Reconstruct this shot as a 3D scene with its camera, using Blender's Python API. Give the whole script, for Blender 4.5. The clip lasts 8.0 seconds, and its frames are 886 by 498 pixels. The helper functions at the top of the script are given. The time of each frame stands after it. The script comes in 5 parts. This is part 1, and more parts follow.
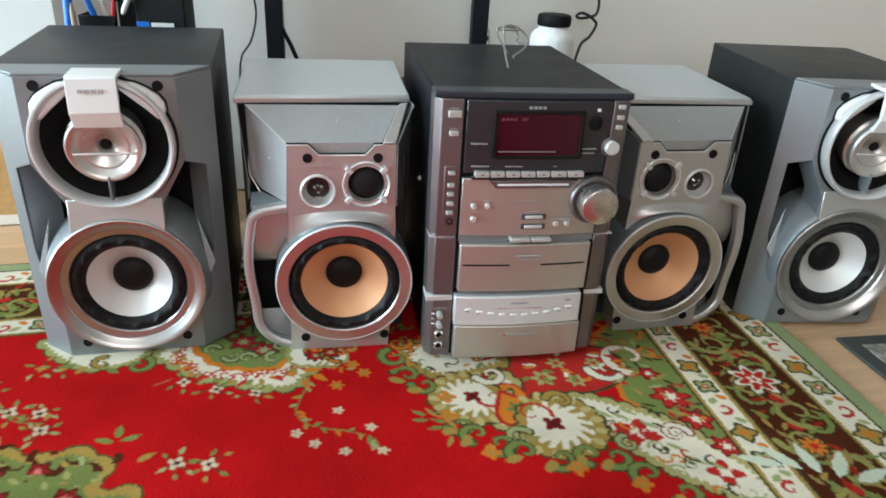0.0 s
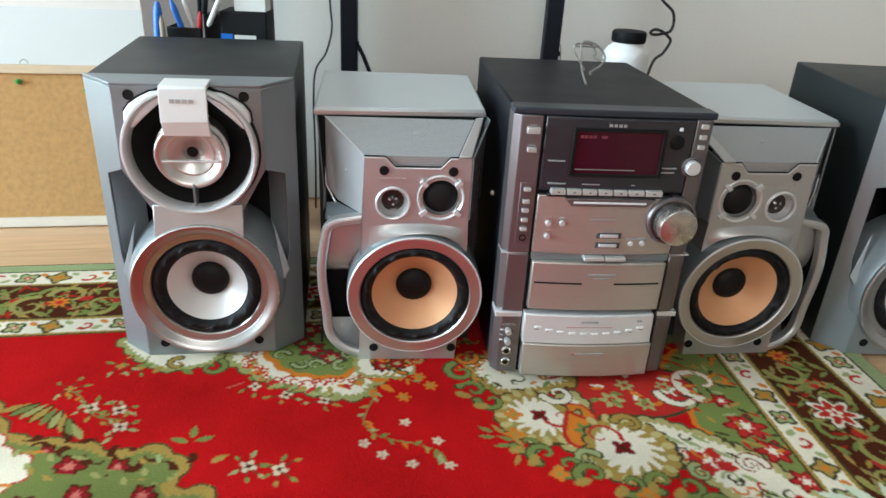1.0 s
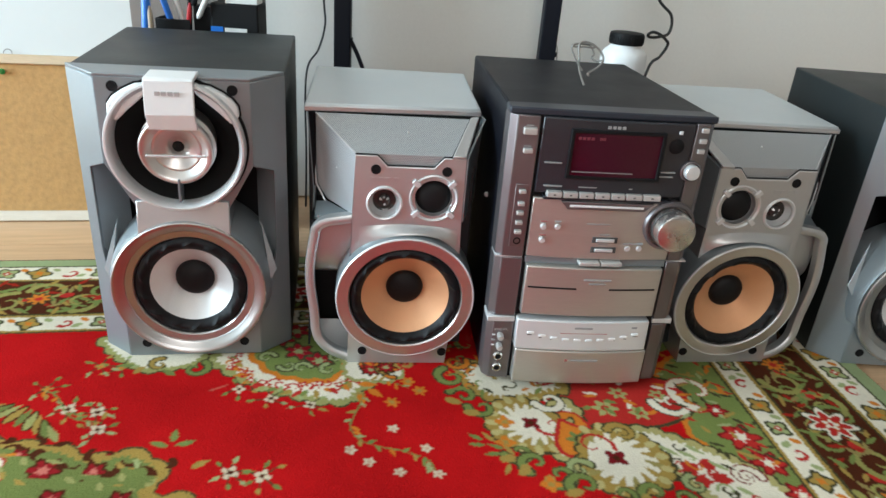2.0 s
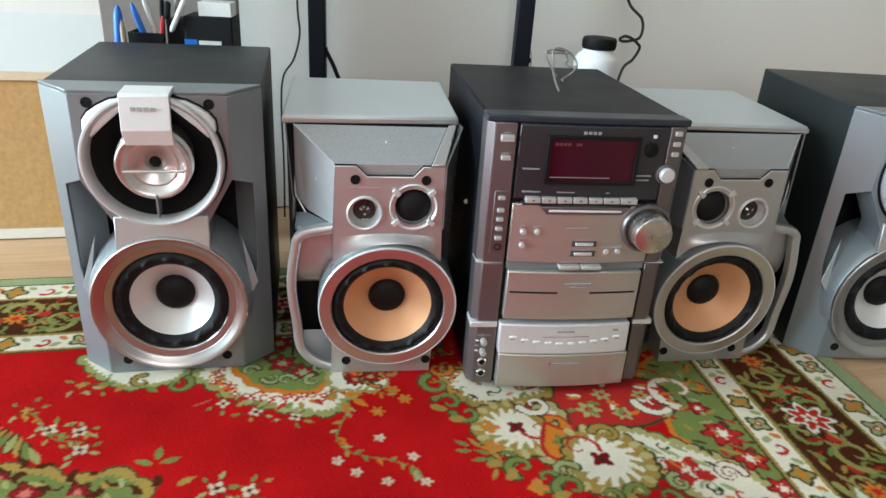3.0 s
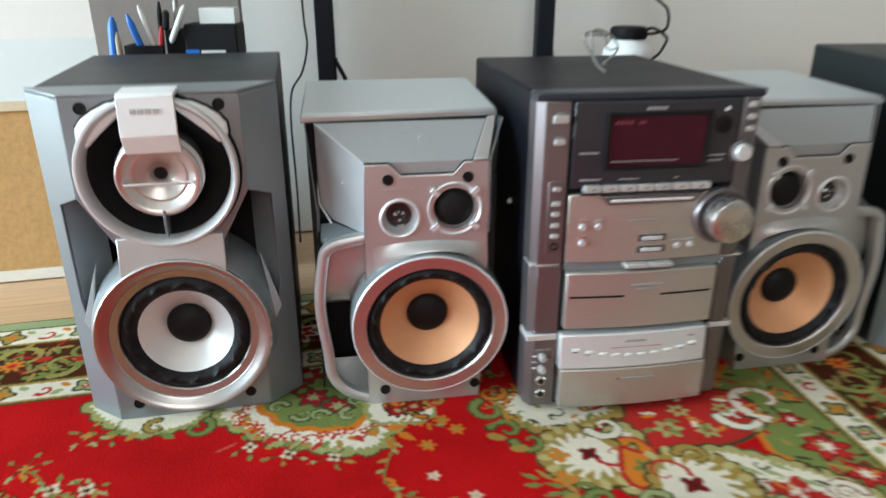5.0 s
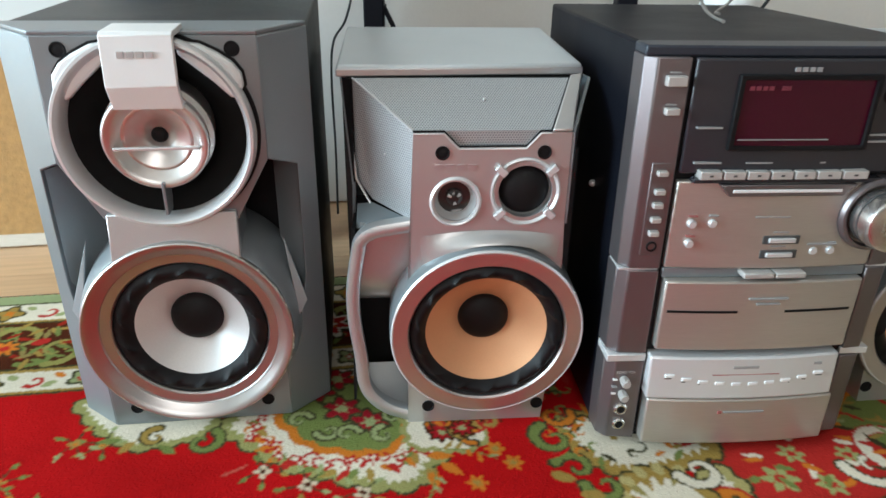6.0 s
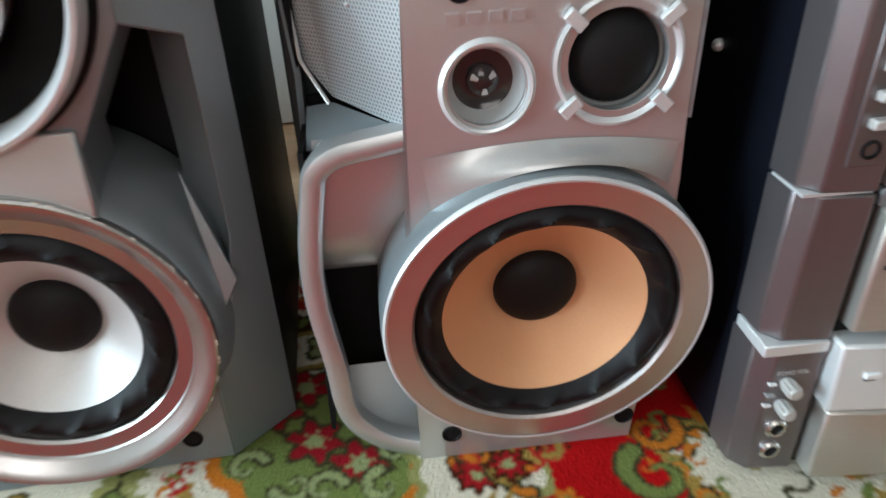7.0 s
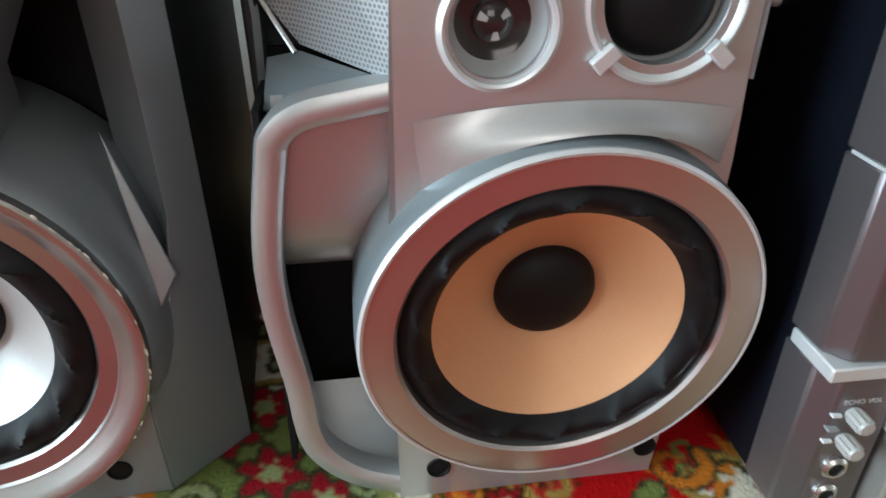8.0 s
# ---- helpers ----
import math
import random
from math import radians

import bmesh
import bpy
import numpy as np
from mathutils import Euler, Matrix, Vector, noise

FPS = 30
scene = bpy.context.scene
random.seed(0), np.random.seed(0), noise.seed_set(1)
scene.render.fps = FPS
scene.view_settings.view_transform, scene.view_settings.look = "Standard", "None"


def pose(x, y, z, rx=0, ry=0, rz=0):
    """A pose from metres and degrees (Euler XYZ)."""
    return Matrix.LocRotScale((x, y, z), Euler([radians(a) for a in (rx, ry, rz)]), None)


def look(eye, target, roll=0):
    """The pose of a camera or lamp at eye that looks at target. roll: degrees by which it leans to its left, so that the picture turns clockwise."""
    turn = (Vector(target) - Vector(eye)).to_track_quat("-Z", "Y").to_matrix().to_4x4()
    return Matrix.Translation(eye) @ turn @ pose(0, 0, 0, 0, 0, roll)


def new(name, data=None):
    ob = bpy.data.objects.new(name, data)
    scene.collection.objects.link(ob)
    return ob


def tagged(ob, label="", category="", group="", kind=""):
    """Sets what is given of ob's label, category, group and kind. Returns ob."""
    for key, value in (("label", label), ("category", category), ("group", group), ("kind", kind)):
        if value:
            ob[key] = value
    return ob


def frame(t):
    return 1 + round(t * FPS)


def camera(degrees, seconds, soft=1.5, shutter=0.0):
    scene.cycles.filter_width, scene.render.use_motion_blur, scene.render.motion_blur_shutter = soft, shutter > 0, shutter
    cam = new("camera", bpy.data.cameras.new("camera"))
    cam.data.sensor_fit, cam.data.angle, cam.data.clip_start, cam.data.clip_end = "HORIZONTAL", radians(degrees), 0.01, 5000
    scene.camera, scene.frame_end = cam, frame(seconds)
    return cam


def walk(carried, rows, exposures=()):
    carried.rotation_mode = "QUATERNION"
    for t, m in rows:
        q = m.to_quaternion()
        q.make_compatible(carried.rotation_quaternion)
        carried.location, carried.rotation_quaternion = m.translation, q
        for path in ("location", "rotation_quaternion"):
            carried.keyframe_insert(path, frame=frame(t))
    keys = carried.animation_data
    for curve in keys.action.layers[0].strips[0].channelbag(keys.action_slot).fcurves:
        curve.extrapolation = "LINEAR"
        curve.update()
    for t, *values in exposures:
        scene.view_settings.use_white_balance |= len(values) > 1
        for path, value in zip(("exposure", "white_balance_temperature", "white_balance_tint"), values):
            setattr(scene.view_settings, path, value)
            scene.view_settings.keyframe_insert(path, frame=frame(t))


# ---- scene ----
cam = camera(66.0, 8.0, shutter=0.5)
PATH = [
    (0, (0.228, 0.136, 0.606), (0.342, 1.935, -0.261), 3.2),
    (0.5, (0.213, 0.137, 0.608), (0.27, 1.957, -0.219), 2.4),
    (1, (0.198, 0.139, 0.608), (0.162, 1.952, -0.236), 3.2),
    (1.5, (0.197, 0.163, 0.597), (0.157, 1.975, -0.248), 4.3),
    (3, (0.193, 0.159, 0.605), (0.243, 1.981, -0.219), 3.7),
    (3.5, (0.198, 0.172, 0.599), (0.245, 1.996, -0.221), 3.4),
    (4, (0.193, 0.164, 0.603), (0.235, 1.989, -0.214), 3.2),
    (4.5, (0.19, 0.164, 0.599), (0.289, 1.989, -0.213), 4.5),
    (5, (0.144, 0.251, 0.527), (0.179, 2.11, -0.209), -0.1),
    (5.2, (0.134, 0.335, 0.49), (0.127, 2.191, -0.254), -0.5),
    (6.3, (0.116, 0.467, 0.49), (0.014, 2.259, -0.392), 0.7),
    (6.5, (0.101, 0.538, 0.443), (0.031, 2.314, -0.476), -1.1),
    (7, (0.093, 0.694, 0.368), (0.033, 2.404, -0.667), -2.5),
    (7.5, (0.094, 0.749, 0.325), (0.112, 2.453, -0.72), -0.5),
    (8, (0.084, 0.759, 0.32), (0.089, 2.481, -0.698), -0.2),
]
EXPOSURES = [(0.0, -0.10), (5.0, -0.12), (6.5, -0.22), (8.0, -0.33)]
walk(cam, [(t, look(eye, target, roll)) for t, eye, target, roll in PATH], EXPOSURES)

# ---- light ----
world = bpy.data.worlds.new("sky")
scene.world = world
world.use_nodes = True
wn = world.node_tree
sky = wn.nodes.new("ShaderNodeTexSky")
sky.sky_type = "NISHITA"
sky.sun_disc = False
sky.sun_elevation, sky.sun_rotation = radians(35), radians(200)
wn.links.new(sky.outputs[0], wn.nodes["Background"].inputs[0])
wn.nodes["Background"].inputs[1].default_value = 0.12


def window_lamp(name, eye, target, sx, sy, watts, colour):
    """Daylight standing in a window's opening."""
    data = bpy.data.lights.new(name, "AREA")
    data.shape, data.size, data.size_y, data.energy, data.color = "RECTANGLE", sx, sy, watts, colour
    ob = new(name, data)
    ob.matrix_world = look(eye, target)
    return ob


window_lamp("daylight_side", (-3.37, -0.25, 1.15), (0.0, -0.25, 1.15), 1.9, 2.0, 290, (0.66, 0.88, 1.0))
window_lamp("daylight_back", (0.45, -2.37, 1.55), (0.45, 0.0, 1.55), 1.5, 1.3, 26, (1.0, 0.95, 0.88))


# ---- materials ----
def material(name, colour, rough=0.5, metal=0.0, grain=0.0, grain_size=200.0, stain=0.0, stain_size=6.0, bump=0.0, bump_size=400.0, coat=0.0, spec=0.5, stretch=None, tint=None):
    """A surface with variation at two scales: fine grain and broad stains, and a fine relief."""
    m = bpy.data.materials.new(name)
    m.use_nodes = True
    t = m.node_tree
    b = t.nodes["Principled BSDF"]
    b.inputs["Base Color"].default_value = (*colour, 1)
    b.inputs["Roughness"].default_value = rough
    b.inputs["Metallic"].default_value = metal
    b.inputs["Specular IOR Level"].default_value = spec
    b.inputs["Coat Weight"].default_value = coat
    b.inputs["Coat Roughness"].default_value = 0.08
    co = t.nodes.new("ShaderNodeTexCoord")
    src = co.outputs["Object"]
    if stretch:
        mp = t.nodes.new("ShaderNodeMapping")
        mp.inputs["Scale"].default_value = stretch
        t.links.new(src, mp.inputs[0])
        src = mp.outputs[0]

    def noisy(size, detail=4.0):
        n = t.nodes.new("ShaderNodeTexNoise")
        n.inputs["Scale"].default_value, n.inputs["Detail"].default_value = size, detail
        t.links.new(src, n.inputs["Vector"])
        return n.outputs["Fac"]

    last = None
    for amount, size, other in ((grain, grain_size, tuple(c * 0.55 for c in colour)), (stain, stain_size, tint or tuple(c * 0.6 for c in colour))):
        if not amount:
            continue
        mix = t.nodes.new("ShaderNodeMix")
        mix.data_type = "RGBA"
        ramp = t.nodes.new("ShaderNodeMapRange")
        ramp.inputs["From Min"].default_value, ramp.inputs["From Max"].default_value = 0.35, 0.7
        ramp.inputs["To Max"].default_value = amount
        t.links.new(noisy(size), ramp.inputs[0])
        t.links.new(ramp.outputs[0], mix.inputs["Factor"])
        if last:
            t.links.new(last, mix.inputs["A"])
        else:
            mix.inputs["A"].default_value = (*colour, 1)
        mix.inputs["B"].default_value = (*other, 1)
        last = mix.outputs["Result"]
    if last:
        t.links.new(last, b.inputs["Base Color"])
    if stain:
        rr = t.nodes.new("ShaderNodeMapRange")
        rr.inputs["To Min"].default_value, rr.inputs["To Max"].default_value = rough * 0.85, min(1, rough * 1.2)
        t.links.new(noisy(stain_size * 2.3), rr.inputs[0])
        t.links.new(rr.outputs[0], b.inputs["Roughness"])
    if bump:
        bp = t.nodes.new("ShaderNodeBump")
        bp.inputs["Strength"].default_value, bp.inputs["Distance"].default_value = bump, 0.001
        t.links.new(noisy(bump_size, 2.0), bp.inputs["Height"])
        t.links.new(bp.outputs[0], b.inputs["Normal"])
    return m


SILVER = material("silver_paint", (0.55, 0.55, 0.55), 0.34, 0.68, 0.10, 900, 0.10, 9, 0.05, 1500)
RINGPAINT = material("ring_silver_paint", (0.55, 0.54, 0.535), 0.31, 0.95, 0.06, 900, 0.10, 9, 0.03, 1500)
RINGMATT = material("matt_ring_silver_paint", (0.66, 0.62, 0.615), 0.36, 0.95, 0.06, 900, 0.10, 9, 0.03, 1500)
SATIN = material("satin_silver", (0.54, 0.54, 0.55), 0.30, 0.65, 0.06, 900, 0.08, 12)
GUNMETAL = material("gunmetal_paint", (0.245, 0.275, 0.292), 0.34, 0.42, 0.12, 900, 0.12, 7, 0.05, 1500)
# Lit copy of the gunmetal: daylight on shoulder, pocket and fin put into colour.
LITGUNMETAL = material("lit_gunmetal_paint", (0.36, 0.395, 0.415), 0.32, 0.50, 0.10, 900, 0.12, 7, 0.05, 1500)
BRIGHT = material("bright_silver", (0.70, 0.705, 0.71), 0.30, 0.38, 0.04, 800, 0.06, 15)
CHROME = material("polished_metal", (0.62, 0.60, 0.58), 0.26, 0.95, 0.0, 100, 0.08, 30)
WHITESILVER = material("white_silver_paint", (0.82, 0.825, 0.825), 0.36, 0.05, 0.03, 800, 0.05, 15)
BADGE = material("faint_badge_print", (0.50, 0.50, 0.50), 0.4, 0.3)
HORN = material("satin_chrome", (0.68, 0.66, 0.64), 0.32, 0.80, 0.0, 100, 0.05, 30)
UPCONE = material("matt_black_cone", (0.006, 0.006, 0.006), 0.85, 0.0, 0.2, 300, 0.1, 30, spec=0.2)
LIDGREY = material("grey_lid_paint", (0.56, 0.60, 0.62), 0.36, 0.28, 0.05, 900, 0.08, 8, 0.03, 1300)
CHARCOAL = material("charcoal_vinyl", (0.013, 0.018, 0.0195), 0.42, 0.0, 0.35, 260, 0.15, 7, 0.35, 700, spec=0.38)
BLACKBOX = material("black_steel_case", (0.0045, 0.0054, 0.0095), 0.42, 0.0, 0.25, 500, 0.12, 6, 0.12, 900, spec=0.15)
SLATE = material("slate_front_edge", (0.030, 0.034, 0.046), 0.34, 0.1, 0.1, 500, 0.1, 9, spec=0.4)
VOID = material("black_plastic", (0.004, 0.004, 0.005), 0.6, 0.0, 0.2, 300, 0.2, 12, 0.1, 600, spec=0.25)
RUBBER = material("black_rubber", (0.0045, 0.0045, 0.006), 0.52, 0.0, 0.2, 400, 0.2, 25, 0.1, 900, spec=0.30)
CAP = material("black_dust_cap", (0.007, 0.007, 0.008), 0.55, 0.0, 0.3, 900, 0.1, 40, 0.15, 1500, spec=0.25)
CONE_W = material("pearl_white_cone", (0.78, 0.775, 0.77), 0.44, 0.4, 0.08, 500, 0.06, 20, 0.1, 900)
CONE_O = material("copper_orange_cone", (0.76, 0.405, 0.215), 0.55, 0.35, 0.08, 600, 0.10, 20, 0.1, 900)
GLASSY = material("dark_glossy_panel", (0.028, 0.028, 0.034), 0.22, 0.0, 0.1, 400, 0.1, 10, 0.0, 100, 0.1, 0.4)
REDSCREEN = material("dark_red_display", (0.050, 0.003, 0.014), 0.22, 0.0, 0.2, 300, 0.2, 12, 0.0, 100, 0.08, 0.3)
BRUSHED = material("brushed_champagne_aluminium", (0.54, 0.505, 0.465), 0.34, 0.70, 0.16, 60, 0.08, 5, 0.04, 200, stretch=(1, 8, 30))
# Silver with the red carpet's reflection put in as a mauve tint.
PILLAR = material("silver_with_red_reflection", (0.205, 0.182, 0.188), 0.33, 0.75, 0.1, 900, 0.08, 8)
PALE = material("pale_button_plastic", (0.50, 0.48, 0.46), 0.4, 0.2, 0.05, 500, 0.1, 60)
INK = material("grey_print", (0.30, 0.30, 0.30), 0.6)
DARKINKSHADE = material("dark_print_and_shade", (0.06, 0.06, 0.06), 0.6)
REDINKDIM = material("faint_red_glyph", (0.20, 0.035, 0.055), 0.4)
REDINK = material("red_print", (0.36, 0.12, 0.11), 0.5)
WHITEINK = material("white_print", (0.75, 0.75, 0.75), 0.5)
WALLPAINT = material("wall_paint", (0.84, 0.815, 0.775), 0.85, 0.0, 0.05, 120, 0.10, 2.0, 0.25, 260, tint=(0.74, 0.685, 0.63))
# Darker copy of the wall paint: makes unseen walls bounce less fill light.
WALLUNSEEN = material("darkened_unseen_wall_paint", (0.27, 0.245, 0.22), 0.85, 0.0, 0.05, 120, 0.10, 2.0, 0.25, 260)
GEM = material("dark_lens", (0.05, 0.045, 0.045), 0.12, 0.3)
WHITEBOARD = material("white_board", (0.66, 0.68, 0.67), 0.45, 0.0, 0.02, 60, 0.05, 3.0)
CEILPAINT = material("ceiling_paint", (0.62, 0.615, 0.60), 0.9, 0.0, 0.03, 100, 0.05, 2.0)
CORK = material("cork", (0.52, 0.29, 0.105), 0.85, 0.0, 0.45, 90, 0.30, 22, 0.6, 220, tint=(0.42, 0.22, 0.08))
PALEWOOD = material("pale_wood_strip", (0.66, 0.50, 0.33), 0.5, 0.0, 0.25, 30, 0.2, 5, 0.1, 200, stretch=(2, 20, 20))
WHITEWOOD = material("whitewashed_strip", (0.72, 0.64, 0.54), 0.5, 0.0, 0.15, 30, 0.2, 5, 0.1, 200, stretch=(2, 20, 20))
LAMINATE = material("beech_laminate", (0.66, 0.42, 0.245), 0.33, 0.0, 0.4, 7, 0.25, 1.6, 0.06, 60, stretch=(1.0, 14, 1), tint=(0.57, 0.345, 0.19))
RACKBLACK = material("black_rack_paint", (0.007, 0.008, 0.014), 0.5, 0.0, 0.2, 300, 0.1, 9, spec=0.2)
CABLE = material("black_cable", (0.015, 0.015, 0.015), 0.45, 0.0, 0.1, 300, 0.1, 30)
WIREGREY = material("tinned_wire", (0.34, 0.32, 0.30), 0.4, 0.5, 0.2, 200, 0.2, 40)
JARWHITE = material("white_jar_plastic", (0.82, 0.82, 0.82), 0.35, 0.0, 0.02, 200, 0.04, 20)
PANELBROWN = material("grey_brown_board", (0.21, 0.18, 0.16), 0.6, 0.0, 0.2, 60, 0.2, 6)
PENBLUE = material("blue_plastic", (0.02, 0.17, 0.62), 0.3, 0.0, 0.05, 200, 0.1, 30)
PENRED = material("red_plastic", (0.6, 0.03, 0.04), 0.35, 0.0, 0.05, 200, 0.1, 30)
PENWHITE = material("white_plastic", (0.75, 0.75, 0.73), 0.35, 0.0, 0.05, 200, 0.1, 30)
PENTAN = material("tan_plastic", (0.42, 0.34, 0.25), 0.45, 0.0, 0.05, 200, 0.1, 30)
GREENPIN = material("green_plastic", (0.03, 0.3, 0.06), 0.35)
CHIP = material("chipped_paint_edge", (0.72, 0.69, 0.62), 0.6, 0.0, 0.3, 700)


def grille_material(name, pitch):
    """Perforated steel: dark round holes in staggered rows, sunk by a bump."""
    m = material(name, (0.47, 0.487, 0.498), 0.42, 0.35, 0.05, 800, 0.08, 9)
    t = m.node_tree
    b = t.nodes["Principled BSDF"]
    co = t.nodes.new("ShaderNodeUVMap")
    sep = t.nodes.new("ShaderNodeSeparateXYZ")
    t.links.new(co.outputs[0], sep.inputs[0])

    def calc(op, a, bb=None, c=None):
        n = t.nodes.new("ShaderNodeMath")
        n.operation = op
        for i, v in enumerate((a, bb, c)):
            if v is None:
                continue
            if isinstance(v, (int, float)):
                n.inputs[i].default_value = v
            else:
                t.links.new(v, n.inputs[i])
        return n.outputs[0]

    u = calc("DIVIDE", sep.outputs[0], pitch)
    v = calc("DIVIDE", sep.outputs[1], pitch * 0.866)
    row = calc("MODULO", calc("FLOOR", v), 2.0)
    fu = calc("SUBTRACT", calc("FRACT", calc("ADD", u, calc("MULTIPLY", row, 0.5))), 0.5)
    fv = calc("MULTIPLY", calc("SUBTRACT", calc("FRACT", v), 0.5), 0.866)
    d = calc("SQRT", calc("ADD", calc("MULTIPLY", fu, fu), calc("MULTIPLY", fv, fv)))
    hole = t.nodes.new("ShaderNodeMapRange")
    hole.inputs["From Min"].default_value, hole.inputs["From Max"].default_value = 0.28, 0.36
    t.links.new(d, hole.inputs[0])
    mix = t.nodes.new("ShaderNodeMix")
    mix.data_type = "RGBA"
    mix.inputs["A"].default_value = (0.20, 0.21, 0.218, 1)
    old = b.inputs["Base Color"].links[0].from_socket
    t.links.new(hole.outputs[0], mix.inputs["Factor"])
    t.links.new(old, mix.inputs["B"])
    t.links.new(mix.outputs["Result"], b.inputs["Base Color"])
    bp = t.nodes.new("ShaderNodeBump")
    bp.inputs["Strength"].default_value, bp.inputs["Distance"].default_value = 0.12, 0.0005
    t.links.new(hole.outputs[0], bp.inputs["Height"])
    t.links.new(bp.outputs[0], b.inputs["Normal"])
    return m


GRILLE = grille_material("perforated_grille", 0.0026)


# ---- mesh helpers ----
def thing(name, m, label, category, group=""):
    ob = new(name)
    ob.matrix_world = m
    ob.empty_display_size = 0.05
    return tagged(ob, label, category, group)


def link(name, bm, mat, parent=None, label="", bevel=0.0, smooth=40, flip=False):
    """One mesh object from a bmesh, under its thing or part."""
    if flip:
        bmesh.ops.scale(bm, vec=(-1, 1, 1), verts=bm.verts)
        bmesh.ops.reverse_faces(bm, faces=bm.faces)
    me = bpy.data.meshes.new(name)
    bm.to_mesh(me)
    bm.free()
    me.materials.append(mat)
    if smooth:
        me.shade_smooth()
        me.set_sharp_from_angle(angle=radians(smooth))
    ob = new(name, me)
    ob.parent = parent
    if bevel:
        b = ob.modifiers.new("edge", "BEVEL")
        b.width, b.segments, b.limit_method, b.angle_limit = bevel, 2, "ANGLE", radians(30)
    return tagged(ob, label)


def part(name, bm, mat, parent, label="", bevel=0.0, smooth=40, flip=False):
    return link(name, bm, mat, parent, label, bevel, smooth, flip)


def box(x0, x1, y0, y1, z0, z1):
    bm = bmesh.new()
    bmesh.ops.create_cube(bm, size=1.0)
    for v in bm.verts:
        v.co = Vector((x0 if v.co.x < 0 else x1, y0 if v.co.y < 0 else y1, z0 if v.co.z < 0 else z1))
    return bm


def join(*bms):
    """Joins bmeshes into the first."""
    first = bms[0]
    for b in bms[1:]:
        me = bpy.data.meshes.new("piece")
        b.to_mesh(me)
        b.free()
        first.from_mesh(me)
        bpy.data.meshes.remove(me)
    return first


def circle(cx, cz, r, n=64, a0=0.0, a1=360.0):
    full = abs(a1 - a0) >= 359.9
    k = n if full else n + 1
    return [(cx + r * math.cos(radians(a0 + (a1 - a0) * i / n)), cz + r * math.sin(radians(a0 + (a1 - a0) * i / n))) for i in range(k)]


def plate(outer, holes, y0, y1, front=None):
    """A plate in the xz plane from y0 (front) to y1, with holes; front(x, z) may give y0 point by point."""
    from mathutils.geometry import tessellate_polygon
    loops = [outer, *holes]
    tris = tessellate_polygon([[Vector((x, 0, z)) for x, z in lp] for lp in loops])
    flat = [p for lp in loops for p in lp]
    bm = bmesh.new()
    fv = [bm.verts.new((x, front(x, z) if front else y0, z)) for x, z in flat]
    bv = [bm.verts.new((x, y1, z)) for x, z in flat]
    for a, b, c in tris:
        for vs in ((fv[a], fv[b], fv[c]), (bv[c], bv[b], bv[a])):
            try:
                bm.faces.new(vs)
            except ValueError:
                pass
    k = 0
    for lp in loops:
        n = len(lp)
        for i in range(n):
            j = (i + 1) % n
            bm.faces.new((fv[k + i], fv[k + j], bv[k + j], bv[k + i]))
        k += n
    bmesh.ops.recalc_face_normals(bm, faces=bm.faces)
    return bm


def lathe(cx, cz, profile, n=72, a0=0.0, a1=360.0, wobble=None):
    """Turned round an axis along y through (cx, cz); profile of (radius, y) from the outside in."""
    full = abs(a1 - a0) >= 359.9
    bm = bmesh.new()
    k = n if full else n + 1
    rings = []
    for r, y in profile:
        if r < 1e-6:
            rings.append([bm.verts.new((cx, y, cz))])
            continue
        ring = []
        for i in range(k):
            a = radians(a0 + (a1 - a0) * i / n)
            yy = y + (wobble(a, r) if wobble else 0.0)
            ring.append(bm.verts.new((cx + r * math.cos(a), yy, cz + r * math.sin(a))))
        rings.append(ring)
    for p, q in zip(rings, rings[1:]):
        for i in range(n):
            j = (i + 1) % k
            if len(p) == 1 and len(q) == 1:
                continue
            if len(q) == 1:
                bm.faces.new((p[i], p[j], q[0]))
            elif len(p) == 1:
                bm.faces.new((p[0], q[j], q[i]))
            else:
                bm.faces.new((p[i], p[j], q[j], q[i]))
    return bm


def sweep(points, section, closed=False, up=(0, 1, 0)):
    """A section of (side, up) offsets along a path of points."""
    pts = [Vector(p) for p in points]
    n = len(pts)
    bm = bmesh.new()
    rings = []
    up = Vector(up)
    for i, p in enumerate(pts):
        a = pts[(i - 1) % n] if closed or i else p
        b = pts[(i + 1) % n] if closed or i < n - 1 else p
        d = (b - a).normalized()
        side = d.cross(up)
        if side.length < 1e-4:
            side = d.cross(Vector((1, 0, 0.1)))
        side.normalize()
        u = side.cross(d).normalized()
        rings.append([bm.verts.new(p + side * s + u * h) for s, h in section])
    m = len(section)
    for i in range(n if closed else n - 1):
        p, q = rings[i], rings[(i + 1) % n]
        for j in range(m):
            bm.faces.new((p[j], p[(j + 1) % m], q[(j + 1) % m], q[j]))
    if not closed:
        bm.faces.new(rings[0])
        bm.faces.new(rings[-1][::-1])
    bmesh.ops.recalc_face_normals(bm, faces=bm.faces)
    return bm


def round_section(r, n=10):
    return [(r * math.cos(2 * math.pi * i / n), r * math.sin(2 * math.pi * i / n)) for i in range(n)]


def smooth_path(points, k=8):
    """A Catmull-Rom line through the points."""
    P = [Vector(p) for p in points]
    P = [2 * P[0] - P[1], *P, 2 * P[-1] - P[-2]]
    out = []
    for i in range(1, len(P) - 2):
        a, b, c, d = P[i - 1 : i + 3]
        for j in range(k):
            t = j / k
            out.append(0.5 * ((2 * b) + (c - a) * t + (2 * a - 5 * b + 4 * c - d) * t * t + (3 * b - a - 3 * c + d) * t ** 3))
    out.append(P[-2])
    return out


